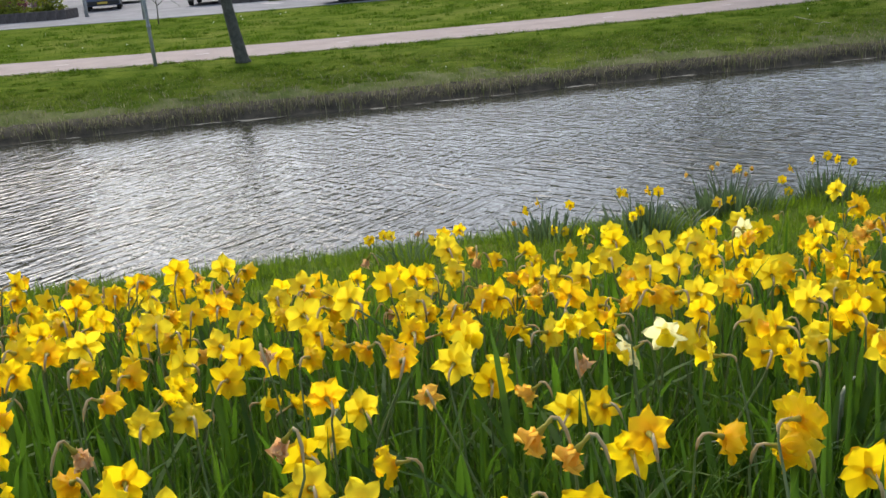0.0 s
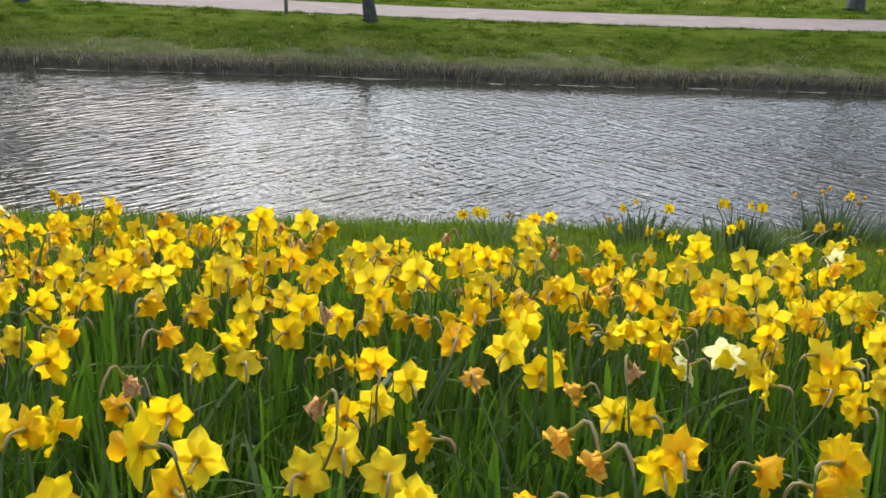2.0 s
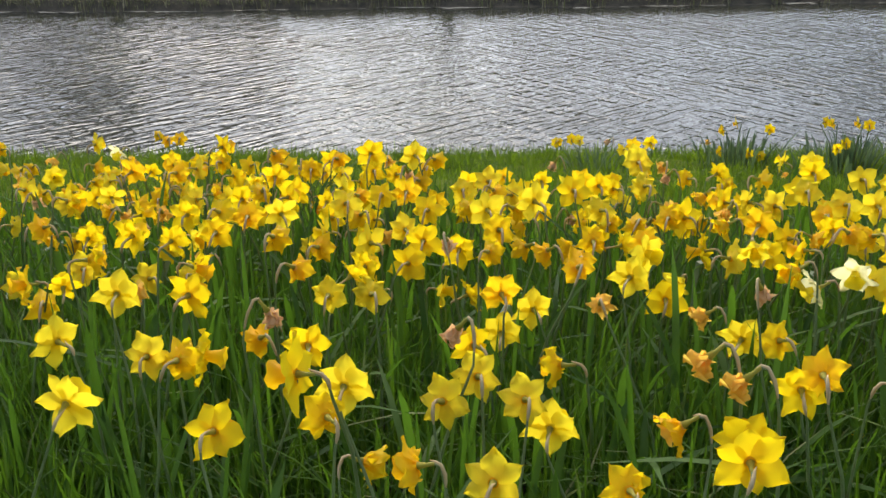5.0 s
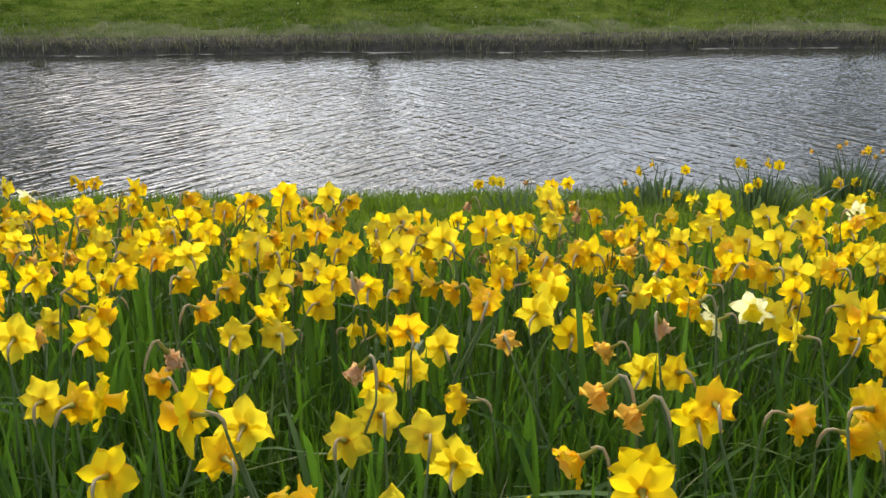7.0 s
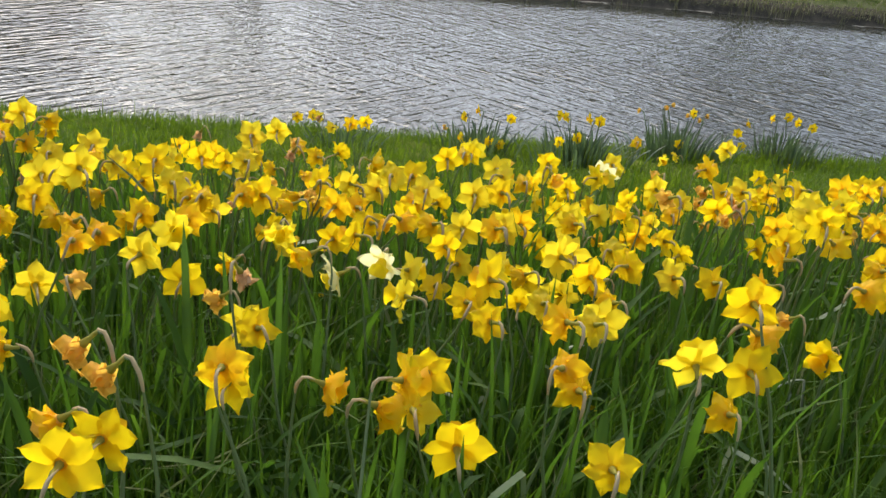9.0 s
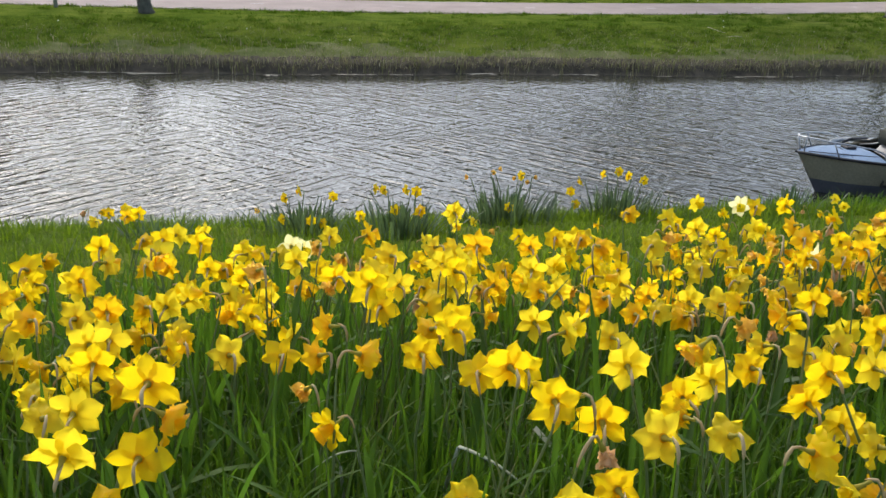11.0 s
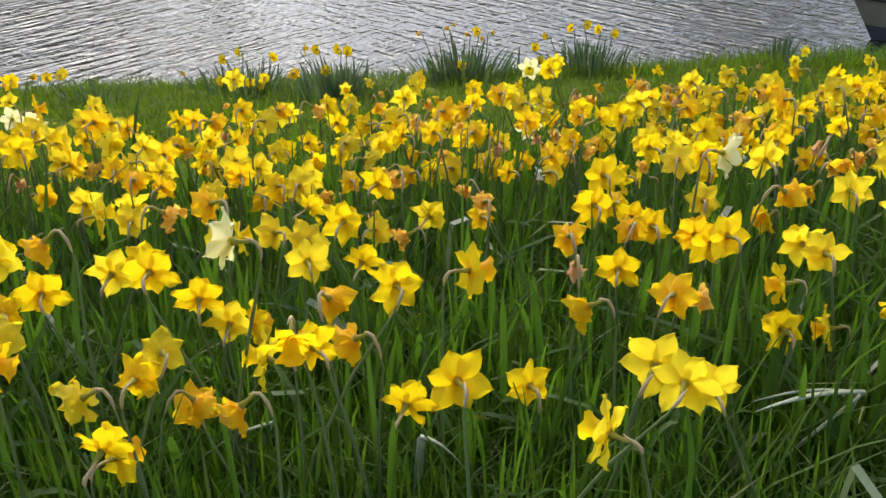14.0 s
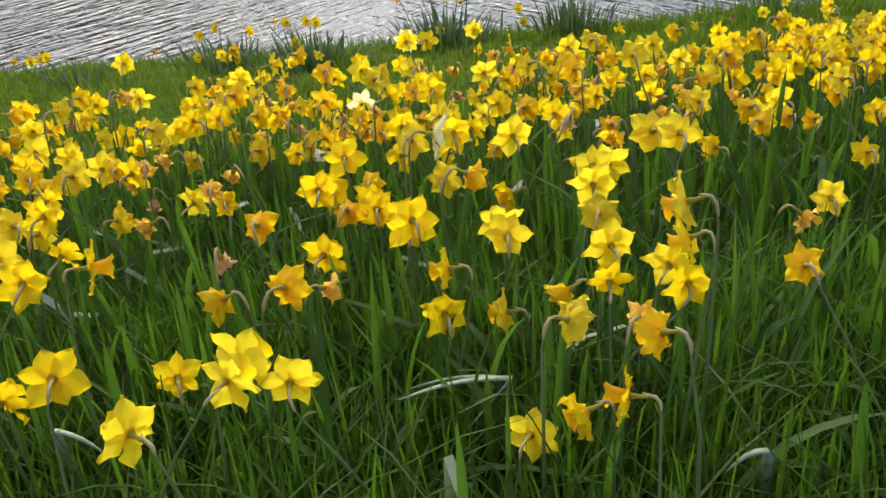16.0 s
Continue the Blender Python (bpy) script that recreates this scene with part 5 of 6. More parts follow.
# daisies and pale flecks in the lawn
dz = lawn_spots(90, 23.4, 44.0, -2.0)
dz[:, 2] += 0.05
dw = 0.006 + 0.0004 * dz[:, 1]
fleck_v = np.concatenate([np.stack([dz + np.stack([math.cos(a) * dw, 0.6 * math.sin(a) * dw, 0.8 * math.sin(a) * dw], 1) for a in np.arange(6) * math.pi / 3], 1).reshape(-1, 3)])
stuff("daisies", fleck_v, [tuple(range(6 * i, 6 * i + 6)) for i in range(len(dz))], WHITE_PETAL, "tiny white daisies dotted over the lawn", "flowers")

# pale drift of straw and scum lying on the water at the far edge
dv, df, dn = [], [], 0
for k in range(240):
    x = random.Random(k).uniform(-12, 28)
    if math.sin(x * 1.3) + math.sin(x * 2.9 + 1) < -0.2:
        continue
    y = float(far_edge(x)) - random.Random(k + 999).uniform(-0.02, 0.10)
    ln, wd = random.Random(k + 5).uniform(0.08, 0.3), random.Random(k + 6).uniform(0.015, 0.05)
    for q in range(6):
        a = math.pi * 2 * q / 6
        dv.append((x + ln * math.cos(a), y + wd * math.sin(a), 0.008 + 0.006 * math.sin(a * 2 + k)))
    df.append(tuple(range(dn, dn + 6)))
    dn += 6
stuff("straw_drift", np.array(dv), df, mottled("wet straw", (0.22, 0.19, 0.14), (0.42, 0.38, 0.30), 9.0, 0.8, 0.3, 60.0), "pale straw and scum afloat at the far bank", "debris")

stick = thing("dry_stick", 15.85, 24.5, 0.55, "thin bleached branch lying on the far bank", "branch")
tube("branch", [(-0.75, 0.75, 0.22), (-0.3, 0.3, 0.08), (0.1, 0.0, 0.02), (0.75, -0.1, 0.0)], [0.008, 0.013, 0.015, 0.008], DRY_STICK, stick, 6)
tube("twig", [(-0.1, 0.1, 0.05), (-0.35, 0.0, 0.1), (-0.6, -0.05, 0.08)], [0.010, 0.008, 0.004], DRY_STICK, stick, 5)

# ---- trees ----


def tree(x, y, height, radius, lean, bark, label, seed, twigs=12, stout=1.0, one_sided=False):
    rr = random.Random(seed)
    z = float(ground_z(x, y)) - 0.05
    root = thing("tree", x, y, z, label, "tree", "bare trees on the lawn")
    pts, rad = [], []
    for i in range(9):
        q = i / 8
        pts.append(Vector((lean * height * q + 0.05 * math.sin(q * 5 + seed), 0.03 * math.sin(q * 7 + seed), height * 0.75 * q)))
        rad.append(radius * (1.45 - 0.0 * q if i == 0 else (1.0 - 0.62 * q)))
    pts.insert(1, Vector((lean * 0.12, 0, 0.12)))
    rad.insert(1, radius * 1.12)
    tube("trunk", pts, rad, bark, root, 12)
    tv, tf = [], []
    for k in range(11):
        q = 0.36 + 0.6 * k / 10
        base = pts[1].lerp(pts[-1], q)
        a = k * 2.4 + rr.uniform(-0.4, 0.4) if not one_sided else math.pi + rr.uniform(-1.4, 1.4)
        ln = height * (0.42 - 0.22 * q) * rr.uniform(0.85, 1.15)
        d = Vector((math.cos(a), math.sin(a), 0.75)).normalized()
        limb = [base, base + d * ln * 0.4, base + d * ln * 0.75 + Vector((0, 0, ln * 0.12)), base + d * ln + Vector((0, 0, ln * 0.3))]
        r0 = radius * (0.45 - 0.25 * q)
        tube("limb", limb, [r0, r0 * 0.7, r0 * 0.45, r0 * 0.15], bark, root, 6)
        for j in range(twigs):
            p = limb[1].lerp(limb[3], rr.uniform(0, 1))
            td = Vector((rr.gauss(0, 1), rr.gauss(0, 1), rr.uniform(0, 1.2))).normalized()
            tl = rr.uniform(0.5, 1.1) * height * 0.11
            v, f = tube_arrays([p, p + td * tl * 0.5, p + td * tl + Vector((0, 0, 0.1))], [0.018 * stout, 0.011 * stout, 0.003], 4, False)
            o = len(tv)
            tv += v
            tf += [tuple(i + o for i in face) for face in f]
    piece("twigs", mesh_of("twigs", tv, tf, bark), root)
    return root


tree(1.58, 26.15, 9.5, 0.15, -0.085, BARK, "bare dark tree leaning over the lawn by the path", 3, 34, 1.5)
tree(16.75, 34.7, 13.0, 0.27, -0.01, BARK, "bare tree with a sturdy grey trunk on the verge", 4, 80, 2.2)
tree(22.0, 28.3, 9.0, 0.17, -0.02, BARK, "bare dark tree on the lawn beside the water", 5, 40, 1.5)
tree(-7.4, 27.6, 9.0, 0.16, 0.02, BARK, "bare dark tree on the lawn by the path", 6, 130, 2.4, True)
tree(-17.0, 27.4, 9.5, 0.17, -0.02, BARK, "bare dark tree on the lawn by the path", 7)

# bare sapling
sap = thing("sapling", -2.6, 43.4, 0.8, "leafless sapling with thin pale twigs on the verge", "tree")
tube("trunk", [(0, 0, 0), (0.03, 0, 0.6), (0.0, 0, 1.3), (0.12, 0, 2.3)], [0.03, 0.025, 0.02, 0.008], BARK_PALE, sap, 6)
for k in range(12):
    a, h = k * 2.4, 0.7 + 0.11 * k
    tube("twig", [(0.02, 0, h), (0.45 * math.cos(a), 0.45 * math.sin(a), h + 0.35), (0.95 * math.cos(a + 0.3), 0.9 * math.sin(a + 0.3), h + (0.3 if k % 3 else -0.1))], [0.018, 0.014, 0.007], BARK_PALE, sap, 5)


def lamp_post(x, y, z, height, radius, label):
    root = thing("street_lamp", x, y, z, label, "lamp post", "posts along the road")
    tube("post", [(0, 0, -0.1), (0, 0, 1.0), (0.02, 0, height)], [radius * 1.15, radius, radius * 0.75], GALV, root, 10)
    tube("collar", [(0, 0, 0.9), (0, 0, 1.0)], radius * 1.25, GALV, root, 10)
    tube("arm", [(0.02, 0, height - 0.05), (0.02, -0.5, height + 0.12), (0.02, -0.9, height + 0.15)], radius * 0.5, GALV, root, 8)
    lamp = part("lamp_head", block(-0.1, 0.14, -1.35, -0.85, height + 0.08, height + 0.2, 0.03), GALV, root)
    return root


post = lamp_post(-0.58, 26.95, 0.8, 4.2, 0.042, "slim grey lamp post beside the path")
post.matrix_basis = pose(-0.58, 26.95, 0.8, 0, -1.5, 0)
lamp_post(-7.35, 53.65, 0.84, 5.5, 0.085, "grey lamp post beside the side street")
lamp_post(-3.72, 47.4, 0.845, 5.0, 0.05, "slim grey post at the corner of the street")
lamp_post(26.6, 47.6, 0.84, 5.0, 0.06, "pale grey lamp post at the road")

# ---- moored boat ----
HULL_PAINT = mottled("weathered grey hull", (0.225, 0.215, 0.145), (0.315, 0.300, 0.210), 2.0, 0.45, 0.15, 30.0)
BOTTOM_PAINT = mottled("dark blue bottom paint", (0.06, 0.068, 0.082), (0.11, 0.118, 0.138), 2.0, 0.6, 0.2, 30.0)
DECK_PAINT = mottled("faded blue deck", (0.125, 0.205, 0.315), (0.195, 0.280, 0.405), 2.5, 0.5, 0.15, 40.0)
CANVAS = mottled("cream canvas", (0.60, 0.58, 0.51), (0.76, 0.74, 0.67), 1.5, 0.9, 0.5, 14.0, 0.02)
CANVAS_DARK = mottled("dark olive canvas", (0.03, 0.032, 0.022), (0.06, 0.06, 0.045), 2.0, 0.9, 0.4, 20.0, 0.01)
STEEL = mottled("dull steel tube", (0.40, 0.41, 0.42), (0.58, 0.58, 0.58), 8.0, 0.35, 0.05, 90.0, metal=0.7)
PERSPEX = Nodes("clouded windscreen", 0.35, 0, 0.4).colour((0.13, 0.13, 0.125)).mat


def lofted(sections, closed=False):
    """Faces between rows of points of equal length."""
    n = len(sections[0])
    v = [tuple(p) for row in sections for p in row]
    f = []
    for i in range(len(sections) - 1):
        for k in range(n - 1 + (1 if closed else 0)):
            k2 = (k + 1) % n
            f.append((i * n + k, i * n + k2, (i + 1) * n + k2, (i + 1) * n + k))
    return v, f


def boat_at(x, y, turn):
    """A small cabin boat, its bow at the origin and its stern towards +x; the water is at z = 0."""
    root = thing("motor_boat", x, y, 0, "small weathered grey cabin boat with faded blue deck and cream canvas", "boat", turn=turn)
    root.scale = (0.8, 0.8, 0.8)
    st = []
    for i in range(15):
        q = i / 14
        hb = 0.78 * (1 - (1 - min(1, q / 0.46)) ** 2.3) - 0.06 * max(0, q - 0.5)
        st.append((q * 4.2, max(hb, 0.014), 0.68 - 0.09 * min(1, q / 0.35) + 0.05 * q * q))
    rake = [0.42 * (1 - min(1, a / 1.6)) ** 2 for a, _, _ in st]

    def side_row(i, levels):
        a, hb, sh = st[i]
        out = []
        for lv in levels:
            narrow = 1 - 0.40 * (1 - max(lv, 0)) ** 1.5 - 0.7 * max(0, -lv)
            out.append((a + rake[i] * (1 - lv), hb * narrow, sh * lv))
        return out

    for s in (-1, 1):
        for pname, levels, mat, plabel in (("hull_side", (1.0, 0.8, 0.6, 0.34), HULL_PAINT, "weathered olive-grey hull side"), ("hull_bottom", (0.34, 0.15, 0.0, -0.2, -0.4), BOTTOM_PAINT, "dark blue-grey bottom paint")):
            v, f = lofted([[(a, s * b2, c) for a, b2, c in side_row(i, levels)] for i in range(15)])
            piece(pname, mesh_of(pname, v, f, mat, smooth=True), root, label=plabel)
        tube("strake", [(a - 0.012, s * (hb + 0.006), sh - 0.012) for a, hb, sh in st], 0.024, TRIM, root, 6, "black rubbing strake")
        tube("gunwale", [(a, s * hb * 0.95, sh + 0.012) for a, hb, sh in st[4:]], 0.022, HULL_PAINT, root, 6)
    ring = side_row(14, (1.0, 0.6, 0.34, 0.0, -0.4))
    v = ring + [(a, -b2, c) for a, b2, c in reversed(ring)]
    piece("transom", mesh_of("transom", v, [tuple(range(len(v)))], HULL_PAINT), root)
    rows = [[(a + 0.004, hb * u * 0.985, sh + 0.004 + 0.075 * (1 - u * u) * min(1, hb / 0.45)) for u in (-1, -0.8, -0.5, -0.2, 0.2, 0.5, 0.8, 1)] for a, hb, sh in st[:5]]
    v, f = lofted(rows)
    piece("foredeck", mesh_of("foredeck", v, f, DECK_PAINT, smooth=True), root, label="faded blue foredeck")
    tube("deck_seam", [(0.12, -0.12, 0.70), (0.55, -0.33, 0.695), (1.2, -0.44, 0.655)], 0.008, TRIM, root, 5)
    tube("deck_seam", [(0.12, 0.12, 0.70), (0.55, 0.33, 0.695), (1.2, 0.44, 0.655)], 0.008, TRIM, root, 5)
    tube("deck_seam", [(0.72, -0.42, 0.662), (0.74, 0.0, 0.725), (0.72, 0.42, 0.662)], 0.007, TRIM, root, 5)
    part("hatch", block(0.82, 1.0, -0.09, 0.10, 0.70, 0.745, 0.014), TRIM, root, "dark deck hatch")
    tube("hatch_handle", [(0.86, -0.05, 0.742), (0.88, 0.0, 0.775), (0.92, 0.05, 0.745)], 0.010, TRIM, root, 5)
    # cockpit behind the deck, open to the front
    part("cockpit_floor", block(1.2, 4.1, -0.60, 0.60, 0.20, 0.23), TRIM, root)
    part("bulkhead", block(1.19, 1.215, -0.60, 0.60, 0.22, 0.655), CANVAS_DARK, root)
    for s in (-1, 1):
        v, f = lofted([[(a, s * hb * 0.93, sh - 0.02), (a, s * (hb * 0.93 - 0.12), 0.22)] for a, hb, sh in st[4:]])
        piece("cockpit_lining", mesh_of("cockpit_lining", v, f, CANVAS_DARK), root)
    tube("coaming", [(0.92, 0.52, 0.70), (1.15, 0.60, 0.715), (1.5, 0.66, 0.70), (1.9, 0.70, 0.66)], 0.035, COAMING, root, 6, "off-white cockpit coaming")
    tube("coaming", [(1.0, 0.30, 0.74), (1.22, 0.44, 0.76), (1.6, 0.52, 0.75)], 0.022, TRIM, root, 6, "dark screen edge")
    # pulpit rail running down to the deck
    for s in (-1, 1):
        tube("rail", [(0.0, 0.0, 0.92), (0.07, s * 0.14, 0.925), (0.28, s * 0.33, 0.90), (0.62, s * 0.50, 0.87), (0.98, s * 0.60, 0.81), (1.14, s * 0.63, 0.74), (1.18, s * 0.635, 0.62)], 0.013, STEEL, root, 7, "bare steel bow rail")
        tube("stanchion", [(0.08, s * 0.06, 0.68), (0.06, s * 0.12, 0.92)], 0.011, STEEL, root, 6)
        tube("stanchion", [(0.50, s * 0.40, 0.64), (0.38, s * 0.39, 0.89)], 0.011, STEEL, root, 6)
    # hood: dark folded front with a cloudy window, then a slack cream cover to the stern
    v, f = lofted([[(1.44, u * 0.30 - 0.40, 0.76), (1.34, u * 0.30 - 0.40, 0.84), (1.36, u * 0.30 - 0.40, 1.06 - 0.03 * u), (1.58, u * 0.30 - 0.40, 1.09 - 0.03 * u)] for u in (-1, -0.6, -0.2, 0.2, 0.6, 1)])
    piece("folded_hood", mesh_of("folded_hood", v, f, CANVAS_DARK, smooth=True), root, label="dark olive folded hood front")
    v = [(1.40, -0.62, 0.80), (1.28, -0.60, 0.64), (1.30, -0.12, 0.68), (1.41, -0.12, 0.80)]
    v += [(a + 0.012, b2, c) for a, b2, c in v]
    piece("hood_window", mesh_of("hood_window", v, [(0, 1, 2, 3), (7, 6, 5, 4), (0, 4, 5, 1), (1, 5, 6, 2), (2, 6, 7, 3), (3, 7, 4, 0)], PERSPEX), root, label="clouded plastic window")
    tube("hoop", [(1.60, -0.70, 0.62), (1.56, -0.62, 0.87), (1.54, -0.52, 1.00), (1.54, 0.30, 0.70), (1.56, 0.55, 0.64), (1.60, 0.70, 0.60)], 0.014, STEEL, root, 6)
    tube("strut", [(1.28, -0.67, 0.63), (1.55, -0.63, 0.86)], 0.020, COAMING, root, 6, "off-white diagonal strut")
    rows = []
    for i in range(16):
        q = i / 15
        a = 1.53 + 2.57 * q
        sag = 0.010 * math.sin(q * 17) + 0.008 * math.sin(q * 41)
        half = 0.835 - 0.06 * q
        prof = ((half, 0.52), (half + 0.012, 0.60), (half - 0.02, 0.65), (half - 0.09, 0.67), (0.36, 0.76), (0.0, 0.90), (-0.42, 1.09), (-half + 0.09, 1.07), (-half + 0.02, 0.84), (-half - 0.012, 0.68), (-half, 0.57))
        rows.append([(a + (0.05 if abs(b2) > 0.7 and i == 0 else 0), b2 + sag * 0.6 * (abs(b2) > 0.5), c + sag * (1 if c > 0.85 else 0.3) + (0.03 * math.sin(i * 1.9) if c < 0.6 else 0)) for b2, c in prof])
    v, f = lofted(rows)
    piece("canvas_cover", mesh_of("canvas_cover", v, f, CANVAS, smooth=True), root, label="cream canvas cover, slightly slack")
    return root


COAMING = mottled("off-white coaming", (0.5, 0.5, 0.48), (0.66, 0.66, 0.64), 2.0, 0.5, 0.1, 40.0)
boat_at(11.06, 12.98, 3.0)

# ---- vehicles ----


def wheel(parent, x, y, radius, width=0.21):
    w = new("wheel")
    w.parent = parent
    w.matrix_basis = pose(x, y, radius, 90)
    ring = [(radius, -width / 2 + 0.03), (radius, width / 2 - 0.03), (radius * 0.93, width / 2), (radius * 0.66, width / 2), (radius * 0.64, 0.0), (radius * 0.66, -width / 2), (radius * 0.93, -width / 2)]
    n = 24
    rows = [[(rr * math.cos(2 * math.pi * k / n), rr * math.sin(2 * math.pi * k / n), z) for rr, z in ring + ring[:1]] for k in range(n + 1)]
    v, f = lofted(rows)
    piece("tyre", mesh_of("tyre", v, f, TYRE, smooth=True), w)
    bm = bmesh.new()
    bmesh.ops.create_cone(bm, cap_ends=True, segments=20, radius1=radius * 0.655, radius2=radius * 0.655, depth=width * 0.9)
    part("rim", bm, RIM, w)
    bm = bmesh.new()
    bmesh.ops.create_cone(bm, cap_ends=True, segments=12, radius1=radius * 0.18, radius2=radius * 0.15, depth=width * 0.98)
    part("hub_cap", bm, GALV, w)
    return w


def vehicle(name, x, y, z, turn, paintwork, label, category, side, roof, width, wheels, radius, windows, screens, group="parked vehicles"):
    """side: lower body outline (x, z), roof: cabin outline; both are pushed out to the width, the cabin narrower at the top."""
    root = thing(name, x, y, z, label, category, group, turn)
    w = width / 2

    def shell(pname, outline, half_low, half_high, mat, plabel=""):
        lo, hi = min(p[1] for p in outline), max(p[1] for p in outline)
        half = [half_low + (half_high - half_low) * ((p[1] - lo) / max(hi - lo, 1e-6)) for p in outline]
        n = len(outline)
        bm = bmesh.new()
        left = [bm.verts.new((p[0], h, p[1])) for p, h in zip(outline, half)]
        right = [bm.verts.new((p[0], -h, p[1])) for p, h in zip(outline, half)]
        bm.faces.new(left)
        bm.faces.new(right[::-1])
        for i in range(n):
            j = (i + 1) % n
            bm.faces.new((left[j], left[i], right[i], right[j]))
        bmesh.ops.recalc_face_normals(bm, faces=bm.faces[:])
        bmesh.ops.bevel(bm, geom=[e for e in bm.edges if not e.is_boundary], offset=0.035, segments=2, affect="EDGES", profile=0.6)
        return part(pname, bm, mat, root, plabel)

    shell("body", side, w, w * 0.985, paintwork)
    shell("cabin", roof, w * 0.975, w * 0.83, paintwork)
    lo, hi = min(p[1] for p in roof), max(p[1] for p in roof)

    def out(px, pz, k=1.0):
        h = w * 0.975 + (w * 0.83 - w * 0.975) * (pz - lo) / (hi - lo)
        return h * k + 0.006

    for s in (-1, 1):
        for quad in windows:
            v = [(px, s * out(px, pz), pz) for px, pz in quad]
            v += [(px, s * (out(px, pz) - 0.02), pz) for px, pz in quad]
            n = len(quad)
            f = [tuple(range(n)), tuple(range(2 * n - 1, n - 1, -1))] + [(i, (i + 1) % n, n + (i + 1) % n, n + i) for i in range(n)]
            piece("window", mesh_of("window", v, f, GLASS_DARK), root, label="dark tinted window")
        part("sill", block(wheels[0] + radius + 0.08, wheels[1] - radius - 0.08, s * w - 0.03, s * w + 0.012, 0.20, 0.32, 0.01), TRIM, root)
    for (x0, z0), (x1, z1) in screens:
        h0, h1 = out(x0, z0) * 0.9, out(x1, z1) * 0.9
        d = Vector((z1 - z0, 0, x0 - x1)).normalized()
        if (x0 + x1) / 2 * d.x < 0 and abs(d.x) > 0.05:
            d = -d
        mid = sum(p[0] for p in roof) / len(roof)
        if ((x0 + x1) / 2 - mid) * d.x < 0:
            d = -d
        o = d * 0.035
        v = [(x0 + o.x, -h0, z0 + o.z), (x0 + o.x, h0, z0 + o.z), (x1 + o.x, h1, z1 + o.z), (x1 + o.x, -h1, z1 + o.z)]
        piece("windscreen", mesh_of("windscreen", v, [(0, 1, 2, 3)], GLASS_DARK), root, label="dark glass screen")
    x_min, x_max = min(p[0] for p in side), max(p[0] for p in side)
    for xe, s in ((x_min, -1), (x_max, 1)):
        part("bumper", block(xe - 0.03 if s < 0 else xe - 0.10, xe + 0.10 if s < 0 else xe + 0.03, -w * 0.97, w * 0.97, 0.30, 0.52, 0.03), TRIM if s > 0 else paintwork, root)
        for t in (-1, 1):
            part("headlight" if s < 0 else "tail_light", block(xe - 0.012 if s < 0 else xe - 0.09, xe + 0.09 if s < 0 else xe + 0.012, t * w * 0.72 - 0.14, t * w * 0.72 + 0.14, 0.62, 0.80, 0.02), LAMP_CLEAR if s < 0 else LAMP_RED, root)
        part("number_plate", block(xe - 0.035 if s < 0 else xe + 0.03, xe - 0.03 if s < 0 else xe + 0.038, -0.26, 0.26, 0.36, 0.47), PLATE, root)
    for xw in wheels:
        for s in (-1, 1):
            wheel(root, xw, s * (w - 0.085), radius)
            bm = bmesh.new()
            bmesh.ops.create_cone(bm, cap_ends=True, segments=24, radius1=radius * 1.16, radius2=radius * 1.16, depth=0.03)
            for v in bm.verts:
                v.co = (xw + v.co.x, s * (w - 0.012) + v.co.z, max(radius + v.co.y, 0.24))
            part("wheel_arch", bm, TRIM, root)
    return root


SILVER = paint("silver paint", (0.40, 0.39, 0.41), 0.5, 0.25, 0.3)
NAVY = paint("dark blue paint", (0.09, 0.12, 0.20), 0.4, 0.2, 0.3)
BLACKISH = paint("dark grey paint", (0.035, 0.037, 0.045), 0.3, 0.2, 0.5)
OFFWHITE = paint("white paint", (0.58, 0.57, 0.54), 0.35, 0.0, 0.5)
RED = paint("red paint", (0.16, 0.025, 0.03), 0.35, 0.1, 0.4)

VAN_SIDE = [(-2.42, 0.28), (-2.45, 0.62), (-2.36, 0.86), (-1.62, 1.08), (2.42, 1.10), (2.46, 0.6), (2.44, 0.28)]
VAN_ROOF = [(-1.66, 1.06), (-0.78, 1.76), (-0.45, 1.88), (2.22, 1.92), (2.38, 1.80), (2.44, 1.06)]
VAN_WIN = [[(-1.30, 1.16), (-0.72, 1.64), (-0.42, 1.70), (-0.42, 1.14)], [(-0.32, 1.14), (-0.32, 1.72), (1.02, 1.75), (1.02, 1.14)], [(1.10, 1.14), (1.10, 1.75), (2.10, 1.74), (2.18, 1.14)]]
van = vehicle("van", 6.44, 47.9, 0.845, 1.5, SILVER, "silver passenger van with dark windows parked by the road", "van", VAN_SIDE, VAN_ROOF, 1.9, (-1.50, 1.50), 0.34, VAN_WIN, [((-1.60, 1.10), (-0.80, 1.74)), ((2.43, 1.12), (2.36, 1.76))])
for s in (-1, 1):
    part("door_handle", block(-0.60, -0.44, s * 0.955 - 0.012, s * 0.955 + 0.018, 0.98, 1.02, 0.008), TRIM, van)
    part("fuel_flap", block(-0.16, -0.06, s * 0.953 - 0.008, s * 0.953 + 0.008, 0.74, 0.86, 0.006), TRIM, van)
    tube("side_groove", [(-0.40, s * 0.958, 0.9), (2.3, s * 0.958, 0.92)], 0.008, TRIM, van, 4)
    tube("door_seam", [(-0.38, s * 0.956, 0.34), (-0.38, s * 0.956, 1.1)], 0.006, TRIM, van, 4)
    tube("door_seam", [(0.98, s * 0.956, 0.34), (0.98, s * 0.956, 1.1)], 0.006, TRIM, van, 4)

